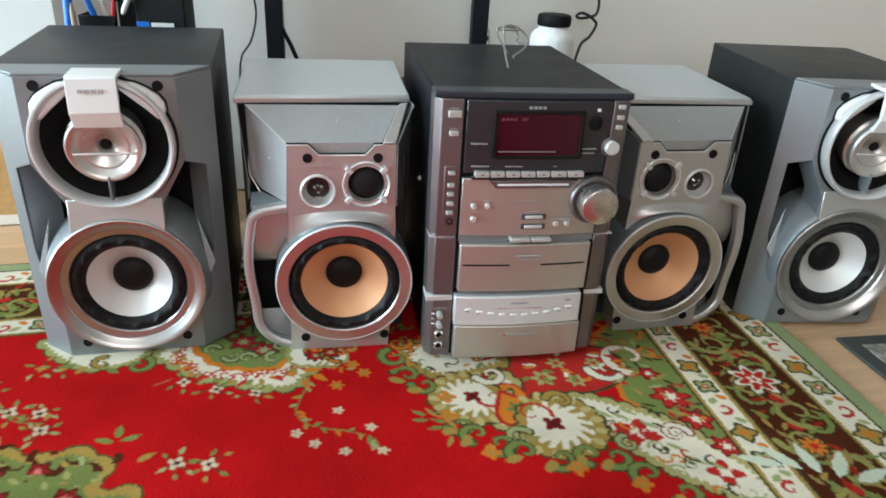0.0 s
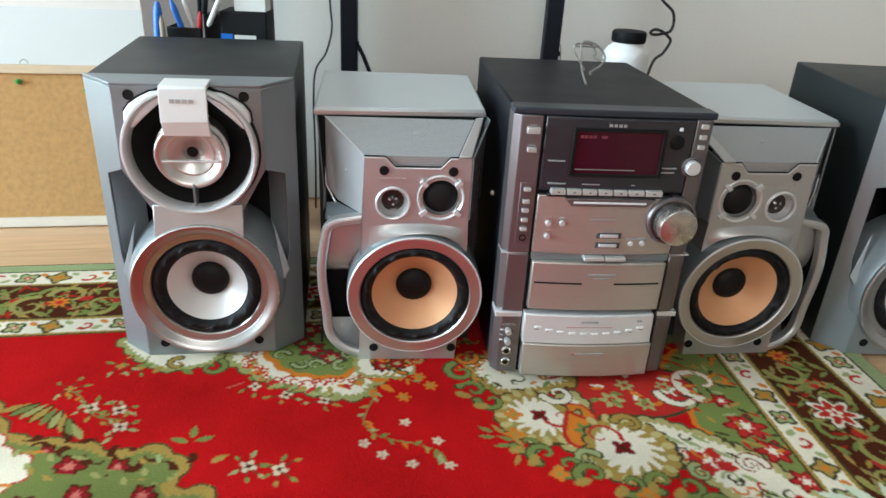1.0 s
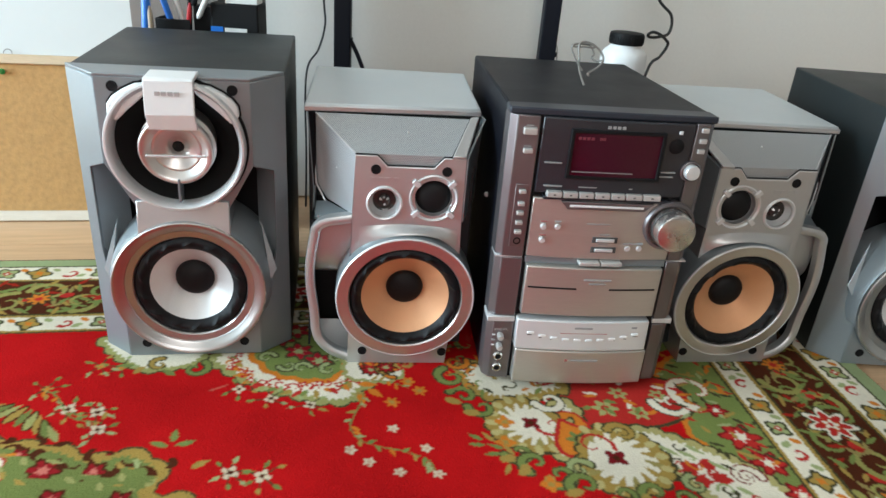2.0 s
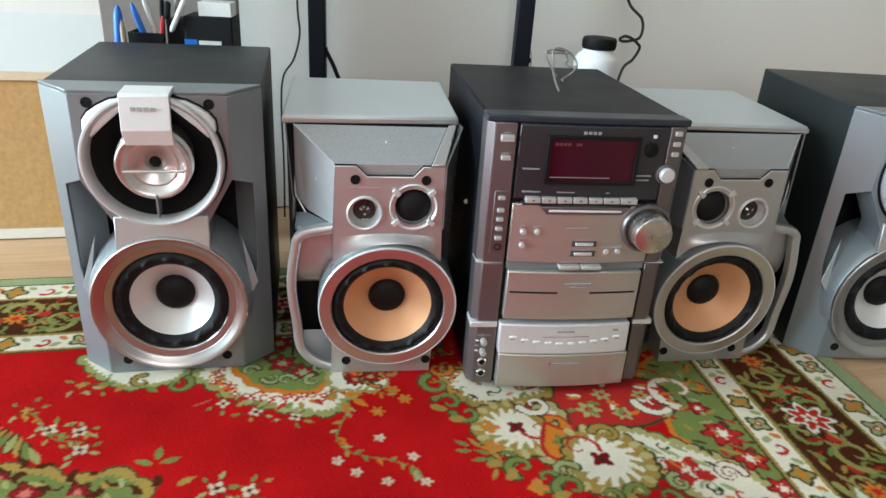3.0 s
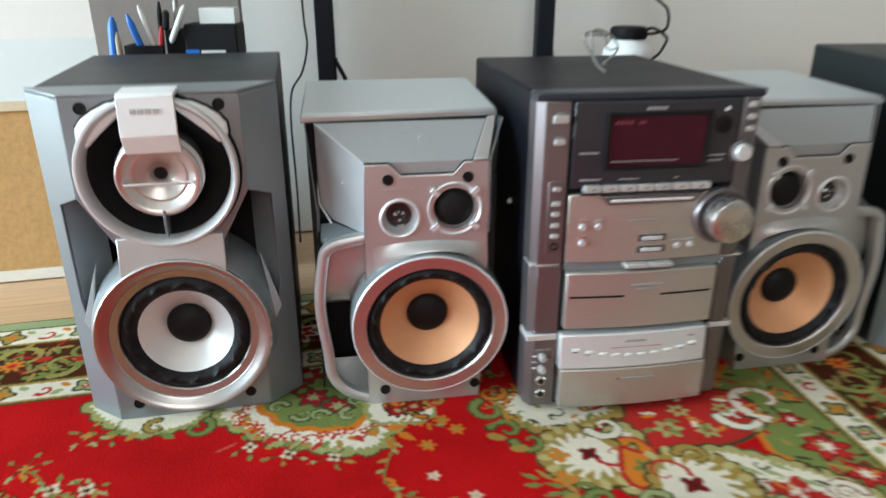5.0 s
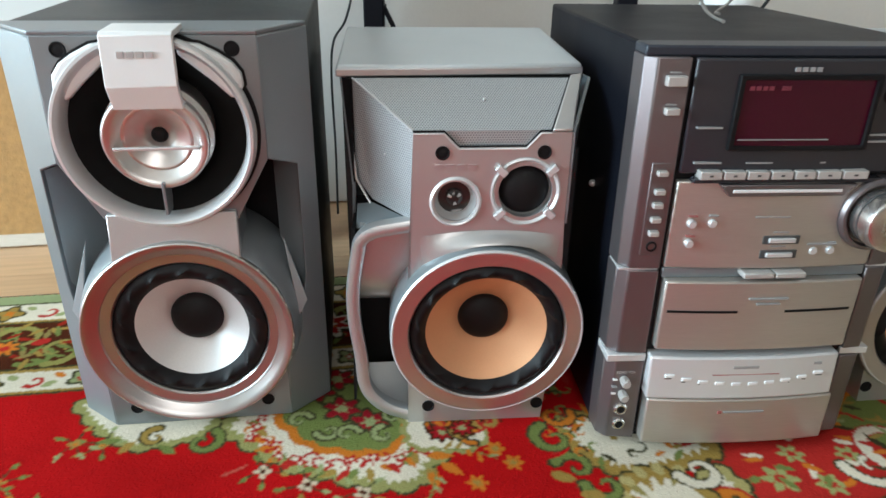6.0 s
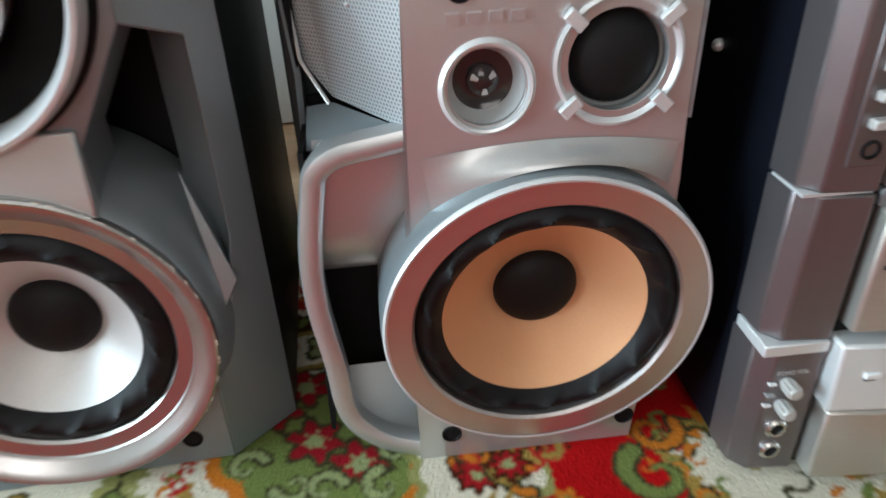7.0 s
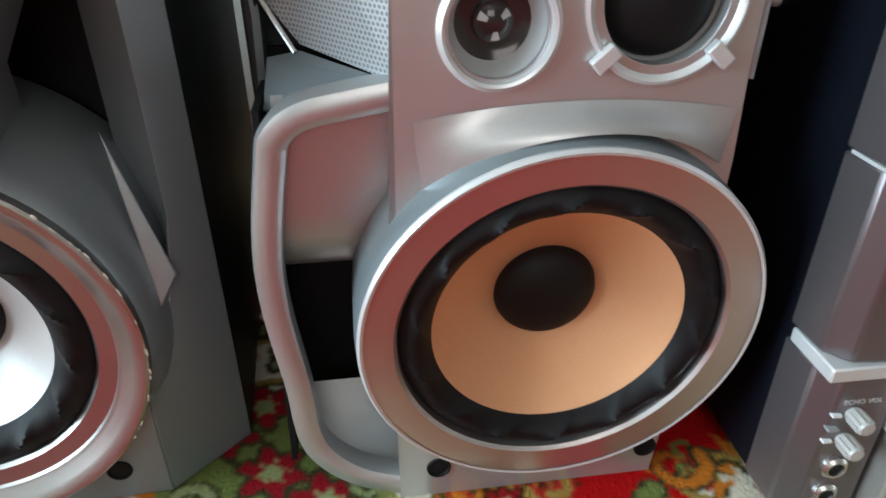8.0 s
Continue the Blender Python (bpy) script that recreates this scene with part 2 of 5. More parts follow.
def quad_sheet(corners, thick=0.0015):
    """A thin slab on four or more corners in one plane."""
    c = [Vector(p) for p in corners]
    nrm = (c[1] - c[0]).cross(c[2] - c[0]).normalized() * thick
    bm = bmesh.new()
    f = [bm.verts.new(p) for p in c]
    b = [bm.verts.new(p + nrm) for p in c]
    n = len(c)
    bm.faces.new(f)
    bm.faces.new(b[::-1])
    for i in range(n):
        bm.faces.new((f[i], f[(i + 1) % n], b[(i + 1) % n], b[i]))
    bmesh.ops.recalc_face_normals(bm, faces=bm.faces)
    return bm


def screw_hole(cx, cz, r=0.0062, y=-0.0012):
    """A sunk screw socket with a rim and a slotted head at its bottom."""
    return lathe(cx, cz, [(r * 1.12, y + 0.002), (r * 1.08, y), (r * 0.92, y), (r * 0.85, y + 0.0009), (r * 0.8, y + 0.001), (r * 0.45, y + 0.0004), (0, y + 0.0006)], 20)


# ---- room ----
WALL_TURN = 9.0
# turn and shift of the wall and all that stands along it, fitted to the camera's view
ROOM = pose(0.0635, -0.0219, 0, 0, 0, 3.96)


def wall_box(name, x0, x1, y0, y1, z0, z1, mat, m=None):
    ob = link(name, box(x0, x1, y0, y1, z0, z1), mat, smooth=0)
    if m:
        ob.matrix_world = m
    return tagged(ob, kind="structure")


floor = tagged(link("floor", box(-3.5, 2.7, -2.5, 2.6, -0.08, -0.0101), LAMINATE, smooth=0), kind="structure")
BACK = ROOM @ pose(0, 1.76, 0, 0, 0, WALL_TURN)
wall_box("wall_north", -3.9, 3.0, 0.0, 0.12, -0.006, 2.5, WALLPAINT, BACK)
# this wall and the south ones are unseen, darkened to cut bounced light
wall_box("wall_east", 2.6, 2.72, -2.4, 2.6, -0.006, 2.5, WALLUNSEEN)
# the side wall, with its window opening
wall_box("wall_west_low", -3.52, -3.4, -1.2, 0.7, -0.006, 0.15, WALLPAINT)
wall_box("wall_west_high", -3.52, -3.4, -1.2, 0.7, 2.15, 2.5, WALLPAINT)
wall_box("wall_west_near", -3.52, -3.4, -2.4, -1.2, -0.006, 2.5, WALLPAINT)
wall_box("wall_west_far", -3.52, -3.4, 0.7, 1.5, -0.006, 2.5, WALLPAINT)
wall_box("wall_south_low", -3.52, 2.72, -2.52, -2.4, -0.006, 0.9, WALLUNSEEN)
wall_box("wall_south_high", -3.52, 2.72, -2.52, -2.4, 2.2, 2.5, WALLUNSEEN)
wall_box("wall_south_left", -3.52, -0.3, -2.52, -2.4, 0.9, 2.2, WALLUNSEEN)
wall_box("wall_south_right", 1.2, 2.72, -2.52, -2.4, 0.9, 2.2, WALLUNSEEN)
wall_box("ceiling", -3.6, 2.8, -2.6, 2.8, 2.5, 2.6, CEILPAINT)


# ---- large speaker ----
def tilted(add, cz, degrees, dy=0.0):
    """The same add(), with each mesh turned to face down by some degrees round (y 0, z cz)."""
    turn = Matrix.Translation((0, dy, cz)) @ Matrix.Rotation(radians(degrees), 4, "X") @ Matrix.Translation((0, 0, -cz))

    def inner(name, bm, mat, parent, label="", bevel=0.0, smooth=40):
        bmesh.ops.transform(bm, matrix=turn, verts=bm.verts)
        return add(name, bm, mat, parent, label, bevel, smooth)

    return inner


def woofer_parts(add, cx, cz, r_s, r_c, r_cap, y_s, depth, cone_mat, ring_mat, ring_label, cone_label, steps, parent):
    """Ring, pleated surround, cone and dust cap of one driver. steps: the ring's own profile of (radius, y)."""
    add("trim_ring", lathe(cx, cz, steps, 96), ring_mat, parent, ring_label, smooth=28)

    def pleat(a, r):
        w = max(0.0, 1 - abs(r - (r_s + r_c) / 2) / ((r_s - r_c) * 0.5))
        q = math.sin(7 * a + 150 * (r - r_c))
        return -0.0036 * w * (1 - abs(q)) ** 2.5

    roll = []
    for i in range(11):
        f = i / 10
        roll.append((r_s - (r_s - r_c) * f, y_s - 0.0055 * math.sin(math.pi * f) + 0.004 * f))
    add("surround", lathe(cx, cz, [(r_s + 0.002, y_s + 0.003), *roll], 320, wobble=pleat), RUBBER, parent, "pleated black rubber surround")
    y1, y2 = y_s + 0.004, y_s + depth
    cone = [(r_c + 0.0015, y1 + 0.0005)]
    for i in range(9):
        f = i / 8
        cone.append((r_c + (r_cap * 0.96 - r_c) * f, y1 + (y2 - y1) * (f ** 0.92)))
    add("cone", lathe(cx, cz, cone, 96), cone_mat, parent, cone_label)
    cap = [(r_cap * 1.04, y2 + 0.001), (r_cap, y2 - 0.002)]
    for i in range(1, 9):
        a = math.pi / 2 * i / 8
        cap.append((r_cap * math.cos(a), y2 - 0.002 - r_cap * 0.42 * math.sin(a)))
    cap[-1] = (0.0, cap[-1][1])
    add("dust_cap", lathe(cx, cz, cap, 48), CAP, parent, "domed black dust cap")


def large_speaker(m, flip, label):
    ob = thing("large_speaker", m, label, "speaker", "large surround speakers")

    def add(name, bm, mat, parent=ob, label="", bevel=0.0, smooth=40):
        return part(name, bm, mat, parent, label, bevel, smooth, flip)

    HW, D, H, CH = 0.1355, 0.328, 0.4135, 0.036
    FW, FT = 0.094, 0.409
    # cabinet shell: sides, top, back and floor, open to the front
    shell = box(-HW, HW, CH, D, 0, H)
    for v in shell.verts:
        if v.co.y > 0.2 and v.co.z > 0.2:
            v.co.z += 0.009
    bmesh.ops.delete(shell, geom=[f for f in shell.faces if f.normal.y < -0.5], context="FACES_ONLY")
    cab = add("cabinet", shell, CHARCOAL, ob, "charcoal vinyl-wrapped cabinet", 0.0025)
    sol = cab.modifiers.new("wall", "SOLIDIFY")
    sol.thickness, sol.offset = 0.010, -1
    cab.modifiers.move(1, 0)
    add("inner_panel", box(-HW + 0.012, HW - 0.012, 0.092, 0.098, 0.012, H - 0.012), VOID, ob, "black recess behind the drivers")
    # the flat front above, round the upper driver
    UZ, LZ = 0.325, 0.115
    up = [(-FW, FT), (-FW, 0.297), (-0.060, 0.236), (-0.060, 0.203), (0.060, 0.203), (0.060, 0.236), (FW, 0.297), (FW, FT)]
    add("upper_baffle", plate(up, [circle(0, UZ, 0.080, 64)], 0.0, 0.05), GUNMETAL, ob, "gunmetal front panel", 0.0018)
    neck = [(-0.060, 0.247), (-0.0605, 0.197), (-0.03, 0.207), (0, 0.2105), (0.03, 0.207), (0.0605, 0.197), (0.060, 0.247)]
    add("neck", plate(neck, [], -0.004, 0.001, front=lambda x, z: -0.004 - 0.008 * max(0, (0.247 - z) / 0.05)), SILVER, ob, "silver bridge between the two drivers", 0.0015)
    low = [(-FW, 0.0), (-FW, 0.105), *circle(0, LZ, 0.090, 40, 186.4, 353.6), (FW, 0.105), (FW, 0.0)]
    add("lower_baffle", plate(low, [], 0.0, 0.05), GUNMETAL, ob, "gunmetal front panel foot", 0.0012)
    # slanting cheeks with the pocket cut out of their inner edge
    for s in (-1, 1):
        def at(f, z, s=s):
            return (s * (FW + (HW - FW) * f), CH * f, z)
        outline = [(0, FT), (1, H), (1, 0.0), (0, 0.0), (0, 0.105), (0.45, 0.122), (0.60, 0.165), (0.60, 0.284), (0.0, 0.296)]
        front = [Vector(at(f, z)) for f, z in outline]
        from mathutils.geometry import tessellate_polygon
        tris = tessellate_polygon([[Vector((f, z * 3, 0)) for f, z in outline]])
        bm = bmesh.new()
        fv = [bm.verts.new(p) for p in front]
        bv = [bm.verts.new(p + Vector((-s * 0.003, 0.010, 0))) for p in front]
        for t in tris:
            bm.faces.new([fv[i] for i in t])
            bm.faces.new([bv[i] for i in t][::-1])
        for i in range(len(fv)):
            j = (i + 1) % len(fv)
            bm.faces.new((fv[i], fv[j], bv[j], bv[i]))
        bmesh.ops.recalc_face_normals(bm, faces=bm.faces)
        add("cheek", bm, GUNMETAL, ob, "slanting gunmetal side of the front", 0.0015)
        # pocket: roof lip, outer wall and the curved scoop running down to the lower ring
        # daylight on the outer wall is put into its lighter paint
        wall = quad_sheet([(at(0.595, 0)[0], CH * 0.60 + 0.006, 0.283), (at(0.60, 0)[0], CH * 0.60 + 0.006, 0.125), (s * 0.090, 0.070, 0.12), (s * 0.090, 0.070, 0.286)], 0.002)
        add("pocket_wall", wall, LITGUNMETAL, ob, "inner wall of the side pocket")
        # the sliver where the shoulder runs out into the cheek, lit tone in its colour
        fin = quad_sheet([(s * 0.0965, 0.030, 0.208), (s * 0.1095, 0.0105, 0.121), (s * 0.1190, 0.0165, 0.136)], 0.004)
        add("fin", fin, LITGUNMETAL, ob, "sliver beside the lower driver, lightened as if lit", 0.001)
    add("top_bevel", quad_sheet([(-FW, 0, FT), (FW, 0, FT), (HW, CH, H), (-HW, CH, H)], 0.004), GUNMETAL, ob, "gunmetal bevel along the top front", 0.001)
    # lower driver: shoulder, ring and cone
    add("shoulder", lathe(0, LZ, [(0.1042, -0.010), (0.1065, -0.006), (0.1095, 0.004), (0.1130, 0.020), (0.1160, 0.045), (0.1150, 0.085)], 96, -20, 200), LITGUNMETAL, ob, "rounded shoulder round the lower driver")
    low_add = add
    woofer_parts(low_add, 0, LZ, 0.0765, 0.0572, 0.0272, 0.0005, 0.032, CONE_W, RINGPAINT, "polished silver flared ring, chipped along its rim", "pearl white woofer cone",
                 [(0.1040, -0.003), (0.1050, -0.0095), (0.1044, -0.0132), (0.1030, -0.0142), (0.1010, -0.0138), (0.0960, -0.0108), (0.0912, -0.0068), (0.0892, -0.0058), (0.0882, -0.0042), (0.0840, -0.0034), (0.0792, -0.0026), (0.0775, -0.0006), (0.0765, 0.004)], ob)
    rnd = random.Random(4 if flip else 3)
    chips = bmesh.new()
    for i in range(26):
        a = radians(rnd.uniform(-35, 75))
        r = 0.1042 + rnd.uniform(-0.0004, 0.0006)
        s = rnd.uniform(0.0006, 0.0030) ** 1.0
        bmesh.ops.create_icosphere(chips, subdivisions=1, radius=1.0, matrix=Matrix.Translation((r * math.cos(a), -0.0132, LZ + r * math.sin(a))) @ Matrix.Rotation(-a, 4, "Y") @ Matrix.Diagonal((0.0006, 0.0006, s, 1)))
    low_add("rim_chips", chips, CHIP, ob, "worn pale chips on the ring's edge")
    # upper driver: ring, dark funnel, horn in the middle
    add("upper_ring", lathe(0, UZ, [(0.0850, 0.002), (0.0875, -0.008), (0.0872, -0.016), (0.0855, -0.0195), (0.0830, -0.0198), (0.0805, -0.017), (0.0780, -0.009), (0.0768, 0.002), (0.0765, 0.02)], 96), BRIGHT, ob, "silver ring of the upper driver", smooth=30)
    add("ring_gap", lathe(0, UZ, [(0.0900, 0.0002), (0.0898, -0.0010), (0.0860, -0.0010)], 96), VOID, ob, "dark gap round the upper ring")
    for s in (-1, 1):
        lug = [(0.026, 0.070), (0.030, 0.0795), (0.045, 0.0775), (0.060, 0.0700), (0.0715, 0.0620), (0.0785, 0.0525), (0.0800, 0.0400), (0.070, 0.030), (0.055, 0.045)]
        add("lug_gap", plate([(s * x * 1.028, UZ + z * 1.028) for x, z in lug][::s], [], -0.0012, 0.002), VOID, ob, "dark gap round the lug")
        add("ring_lug", plate([(s * x, UZ + z) for x, z in lug][::s], [], -0.010, 0.002), WHITESILVER, ob, "bright lug on the ring's shoulder", 0.003)
    add("upper_cone", lathe(0, UZ, [(0.0770, 0.000), (0.067, 0.004), (0.052, 0.018), (0.04, 0.036), (0.03, 0.045), (0.0, 0.047)], 64), UPCONE, ob, "black upper cone")
    nod = tilted(add, UZ - 0.003, 7.0)
    horn = nod("horn", lathe(0, UZ - 0.003, [(r * 1.09, y) for r, y in [(0.041, 0.036), (0.0415, 0.012), (0.0440, 0.006), (0.0440, 0.000), (0.0405, -0.003), (0.0410, -0.008), (0.0425, -0.013), (0.0425, -0.016), (0.0410, -0.0185), (0.0390, -0.0190), (0.0350, -0.0160), (0.0285, -0.0095), (0.0270, -0.0100), (0.0255, -0.0095), (0.0190, -0.0030), (0.0150, -0.0020), (0.0110, 0.002), (0.0070, 0.008), (0.0, 0.009)]], 72), HORN, ob, "chromed tweeter horn with stepped dishes", smooth=50)
    nod("horn_throat", lathe(0, UZ - 0.003, [(0.0075, 0.0005), (0.007, -0.0015), (0.005, -0.004), (0.0, -0.005)], 24), VOID, horn, "dark throat")
    nod("horn_bar", box(-0.0370, 0.0370, -0.0195, -0.016, UZ - 0.0105, UZ - 0.0075), BRIGHT, horn, "thin bright bar across the horn", 0.0008)
    add("horn_strut", box(-0.0014, 0.0014, -0.017, 0.006, UZ - 0.075, UZ - 0.044), GUNMETAL, ob, "thin strut below the horn", 0.0005)
    # the bent bridge that holds the horn
    prof = [(0.010, FT + 0.009), (-0.028, FT + 0.007), (-0.032, FT + 0.004), (-0.0365, UZ + 0.047), (-0.026, UZ + 0.026), (-0.016, UZ + 0.024), (-0.016, UZ + 0.030), (-0.022, UZ + 0.034), (-0.030, UZ + 0.048), (-0.026, FT + 0.000), (-0.024, FT + 0.002), (0.010, FT + 0.003)]
    bm = bmesh.new()
    a = [bm.verts.new((-0.0275, y, z)) for y, z in prof]
    b = [bm.verts.new((0.0305, y, z)) for y, z in prof]
    bm.faces.new(a)
    bm.faces.new(b[::-1])
    for i in range(len(prof)):
        j = (i + 1) % len(prof)
        bm.faces.new((a[i], b[i], b[j], a[j]))
    bmesh.ops.recalc_face_normals(bm, faces=bm.faces)
    bridge = add("horn_bridge", bm, WHITESILVER, ob, "bright silver bent bridge over the ring", 0.0008, 25)
    for i in range(4):
        x = -0.0115 + 0.0077 * i
        add("badge_mark", box(x - 0.0028, x + 0.0028, -0.0352, -0.0332, 0.3955, 0.4005), BADGE, bridge, "plain grey badge mark")
    for x, z in ((-0.072, 0.3975), (0.072, 0.3975), (-0.069, 0.022), (0.069, 0.022)):
        add("screw_socket", screw_hole(x, z), VOID, ob, "black screw socket")
    return ob


large_speaker(pose(-0.163, 1.011, 0, 0, 0, 10.5), False, "large gunmetal speaker with chrome horn and white woofer on carpet")
large_speaker(pose(0.956, 1.138, 0, 0, 0, 2.2), True, "large gunmetal speaker with white woofer standing beside bare floor")


# ---- small speaker ----
def small_speaker(m, flip, label):
    ob = thing("small_speaker", m, label, "speaker", "front speakers")

    upright = ("cabinet", "lid", "lid_edge", "drum", "trim_ring", "surround", "cone", "dust_cap", "ring_lip")

    def add(name, bm, mat, parent=ob, label="", bevel=0.0, smooth=40):
        if name not in upright:
            for v in bm.verts:
                # the upper half of the front is shifted towards the stereo to fit the camera's view
                v.co.x += 0.007 * min(1.0, max(0.0, (v.co.z - 0.12) / 0.12))
        return part(name, bm, mat, parent, label, bevel, smooth, flip)

    X0, X1, D, H, YL = -0.1475, 0.1005, 0.30, 0.374, 0.076
    WZ = 0.1175
    add("cabinet", join(box(X0 + 0.004, X1 - 0.006, 0.09, D, 0.0, H - 0.006), box(-0.05, X1 - 0.008, 0.040, 0.0901, 0.012, 0.30)), CHARCOAL, ob, "black vinyl cabinet", 0.002)
    # lid with a rolled front edge
    lid = box(X0, X1, YL, D, H - 0.010, H)
    for v in lid.verts:
        if v.co.x > 0 and v.co.y < 0.2:
            v.co.y += 0.012
    for v in lid.verts:
        if v.co.y > 0.2:
            v.co.z += 0.010
    add("lid", lid, LIDGREY, ob, "satin grey top panel", 0.003)
    rim_bm = box(X0, X1, YL - 0.0035, YL, H - 0.0105, H - 0.003)
    for v in rim_bm.verts:
        if v.co.x > 0:
            v.co.y += 0.012
    add("lid_edge", rim_bm, SATIN, ob, "bright front edge of the top", 0.0012)
    # silver front plate with a stepped top edge
    P0, P1, PT = -0.082, 0.0655, 0.3265
    prof = [(P0, PT), (P0, 0.0), (P1, 0.0), (P1 + 0.004, 0.05), (P1 + 0.004, 0.2), (P1, 0.24), (P1, PT), (0.036, PT), (0.023, 0.3125), (-0.039, 0.3125), (-0.053, PT)]
    add("front_plate", plate(prof, [circle(0, WZ, 0.087, 72), circle(-0.042, 0.2595, 0.0200, 40), circle(0.025, 0.2685, 0.026, 40)], 0.0, 0.06), SILVER, ob, "silver front plate with stepped top", 0.0025)
    # perforated grille in two facets meeting at a diagonal ridge
    def facet(pts, name, uv_dir):
        c = [Vector(p) for p in pts]
        bm = bmesh.new()
        uv = bm.loops.layers.uv.new("UVMap")
        ex = Vector(uv_dir).normalized()
        nn = (c[1] - c[0]).cross(c[2] - c[1]).normalized()
        ey = nn.cross(ex).normalized()
        vs = [bm.verts.new(p) for p in c]
        f = bm.faces.new(vs)
        back = [bm.verts.new(p + Vector((0, 0.002, -0.0005))) for p in c]
        faces = [f]
        for i in range(len(vs)):
            j = (i + 1) % len(vs)
            faces.append(bm.faces.new((vs[j], vs[i], back[i], back[j])))
        for fc in faces:
            for lp in fc.loops:
                lp[uv].uv = (lp.vert.co.dot(ex), lp.vert.co.dot(ey))
        bmesh.ops.recalc_face_normals(bm, faces=bm.faces)
        return add(name, bm, GRILLE, ob, "grey perforated steel grille", smooth=0)

    ztop = H - 0.011
    ridge = (-0.1385, YL - 0.006, ztop)
    facet([(-0.0535, 0.004, PT + 0.001), (-0.039, 0.004, 0.3115), (0.023, 0.004, 0.3115), (0.0365, 0.004, PT + 0.001)], "grille_notch", (1, 0, 0))
    facet([(P0, 0.004, PT + 0.001), (0.0470, 0.004, PT + 0.001), (0.0760, YL - 0.006, ztop), ridge], "grille_top", (1, 0, 0))
    facet([(P0, 0.004, PT + 0.001), ridge, (-0.1385, 0.070, 0.262), (-0.122, 0.0553, 0.243), (P0, 0.004, 0.2385)], "grille_side", (0.5, -0.45, 0))
    # highlight along the ridge, put in as a thin bright strip
    add("grille_ridge", sweep([(P0, 0.0035, PT + 0.001), ridge], round_section(0.0011, 8)), SATIN, ob, "bright strip for the highlight between the grille facets")
    edge = [(P0, PT + 0.0012), (-0.0535, PT + 0.0012), (-0.0395, 0.3132), (0.0235, 0.3132), (0.0365, PT + 0.0012), (0.0465, PT + 0.0012)]
    # the dark gap round the grille is put in as black lines
    add("grille_gasket", sweep([(x, 0.0012, z) for x, z in edge], round_section(0.0011, 8)), VOID, ob, "black line for the dark gap along the grille's stepped edge")
    add("plate_edge", sweep([(x, -0.0002, z - 0.0022) for x, z in edge], round_section(0.0009, 8)), BRIGHT, ob, "thin bright strip along the plate's edge")
    add("grille_gasket", sweep([(0.0470, 0.0028, PT + 0.001), (0.0760, YL - 0.0075, ztop)], round_section(0.0010, 8)), VOID, ob, "black line for the dark gap beside the strip")
    for x, y, z, r in ((-0.012, 0.041, 0.3482, 0.0016), (-0.108, 0.034, 0.297, 0.0014)):
        bm = bmesh.new()
        bmesh.ops.create_icosphere(bm, subdivisions=2, radius=r, matrix=Matrix.Translation((x, y - 0.0005, z)))
        add("grille_stud", bm, BRIGHT, ob, "tiny bright stud")
    # bright strip right of the grille and dark channel left of it
    add("strip", quad_sheet([(0.0465, -0.001, PT), (P1, -0.001, PT), (X1 - 0.011, YL - 0.003, H - 0.010), (0.0765, YL - 0.008, H - 0.010)], 0.004), SILVER, ob, "slanting silver strip beside the grille", 0.0015)
    # the flank's shade is put in by darker gunmetal in place of silver
    add("strip_side", quad_sheet([(P1, 0.001, PT), (P1, 0.001, 0.235), (X1 - 0.006, 0.10, 0.235), (X1 - 0.006, 0.10, H - 0.012), (X1 - 0.004, YL, H - 0.012)], 0.003), GUNMETAL, ob, "flank of the front, its shade put in as gunmetal")
    add("channel", quad_sheet([(-0.1395, YL - 0.008, ztop), (X0, YL, ztop), (-0.139, 0.066, 0.250), (-0.1395, 0.064, 0.262)], 0.002), VOID, ob, "dark channel beside the grille")
    add("channel_edge", sweep([(X0 + 0.001, YL - 0.002, ztop), (-0.138, 0.064, 0.262), (-0.124, 0.050, 0.2405)], round_section(0.0012, 8)), SATIN, ob, "bright edge of the channel")
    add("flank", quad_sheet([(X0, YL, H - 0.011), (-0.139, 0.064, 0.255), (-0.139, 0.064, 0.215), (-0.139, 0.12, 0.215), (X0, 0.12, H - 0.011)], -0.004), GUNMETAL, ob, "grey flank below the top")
    # shelf between grille and handle
    add("handle_shelf", quad_sheet([(P0, 0.004, 0.2385), (-0.122, 0.050, 0.2415), (-0.138, 0.062, 0.236), (-0.138, 0.030, 0.221), (-0.118, 0.008, 0.2315), (P0, 0.005, 0.2375)], -0.006), GUNMETAL, ob, "sloping grey shelf above the handle", 0.001)
    # the side handle: a flat rounded bar bent round the recess
    path = smooth_path([(P0 + 0.003, 0.0065, 0.2345), (-0.100, 0.0068, 0.231), (-0.120, 0.008, 0.2265), (-0.131, 0.010, 0.2175), (-0.1345, 0.012, 0.203), (-0.1385, 0.012, 0.15), (-0.131, 0.012, 0.08), (-0.1285, 0.011, 0.047), (-0.120, 0.009, 0.030), (-0.103, 0.007, 0.016), (P0 + 0.002, 0.0062, 0.007)], 6)
    sec = [(-0.0065, 0.010), (-0.0075, 0.002), (-0.0060, -0.004), (-0.002, -0.0058), (0.003, -0.0055), (0.0062, -0.003), (0.0068, 0.002), (0.0060, 0.010)]
    add("handle", sweep(path, sec, up=(0, 1, 0)), SILVER, ob, "silver side handle bar")
    # recess behind the handle: dark port, curved inner wall, pale sill
    add("port_back", quad_sheet([(-0.139, 0.088, 0.015), (P0, 0.088, 0.015), (P0, 0.088, 0.235), (-0.139, 0.088, 0.235)], 0.003), VOID, ob, "black port recess")
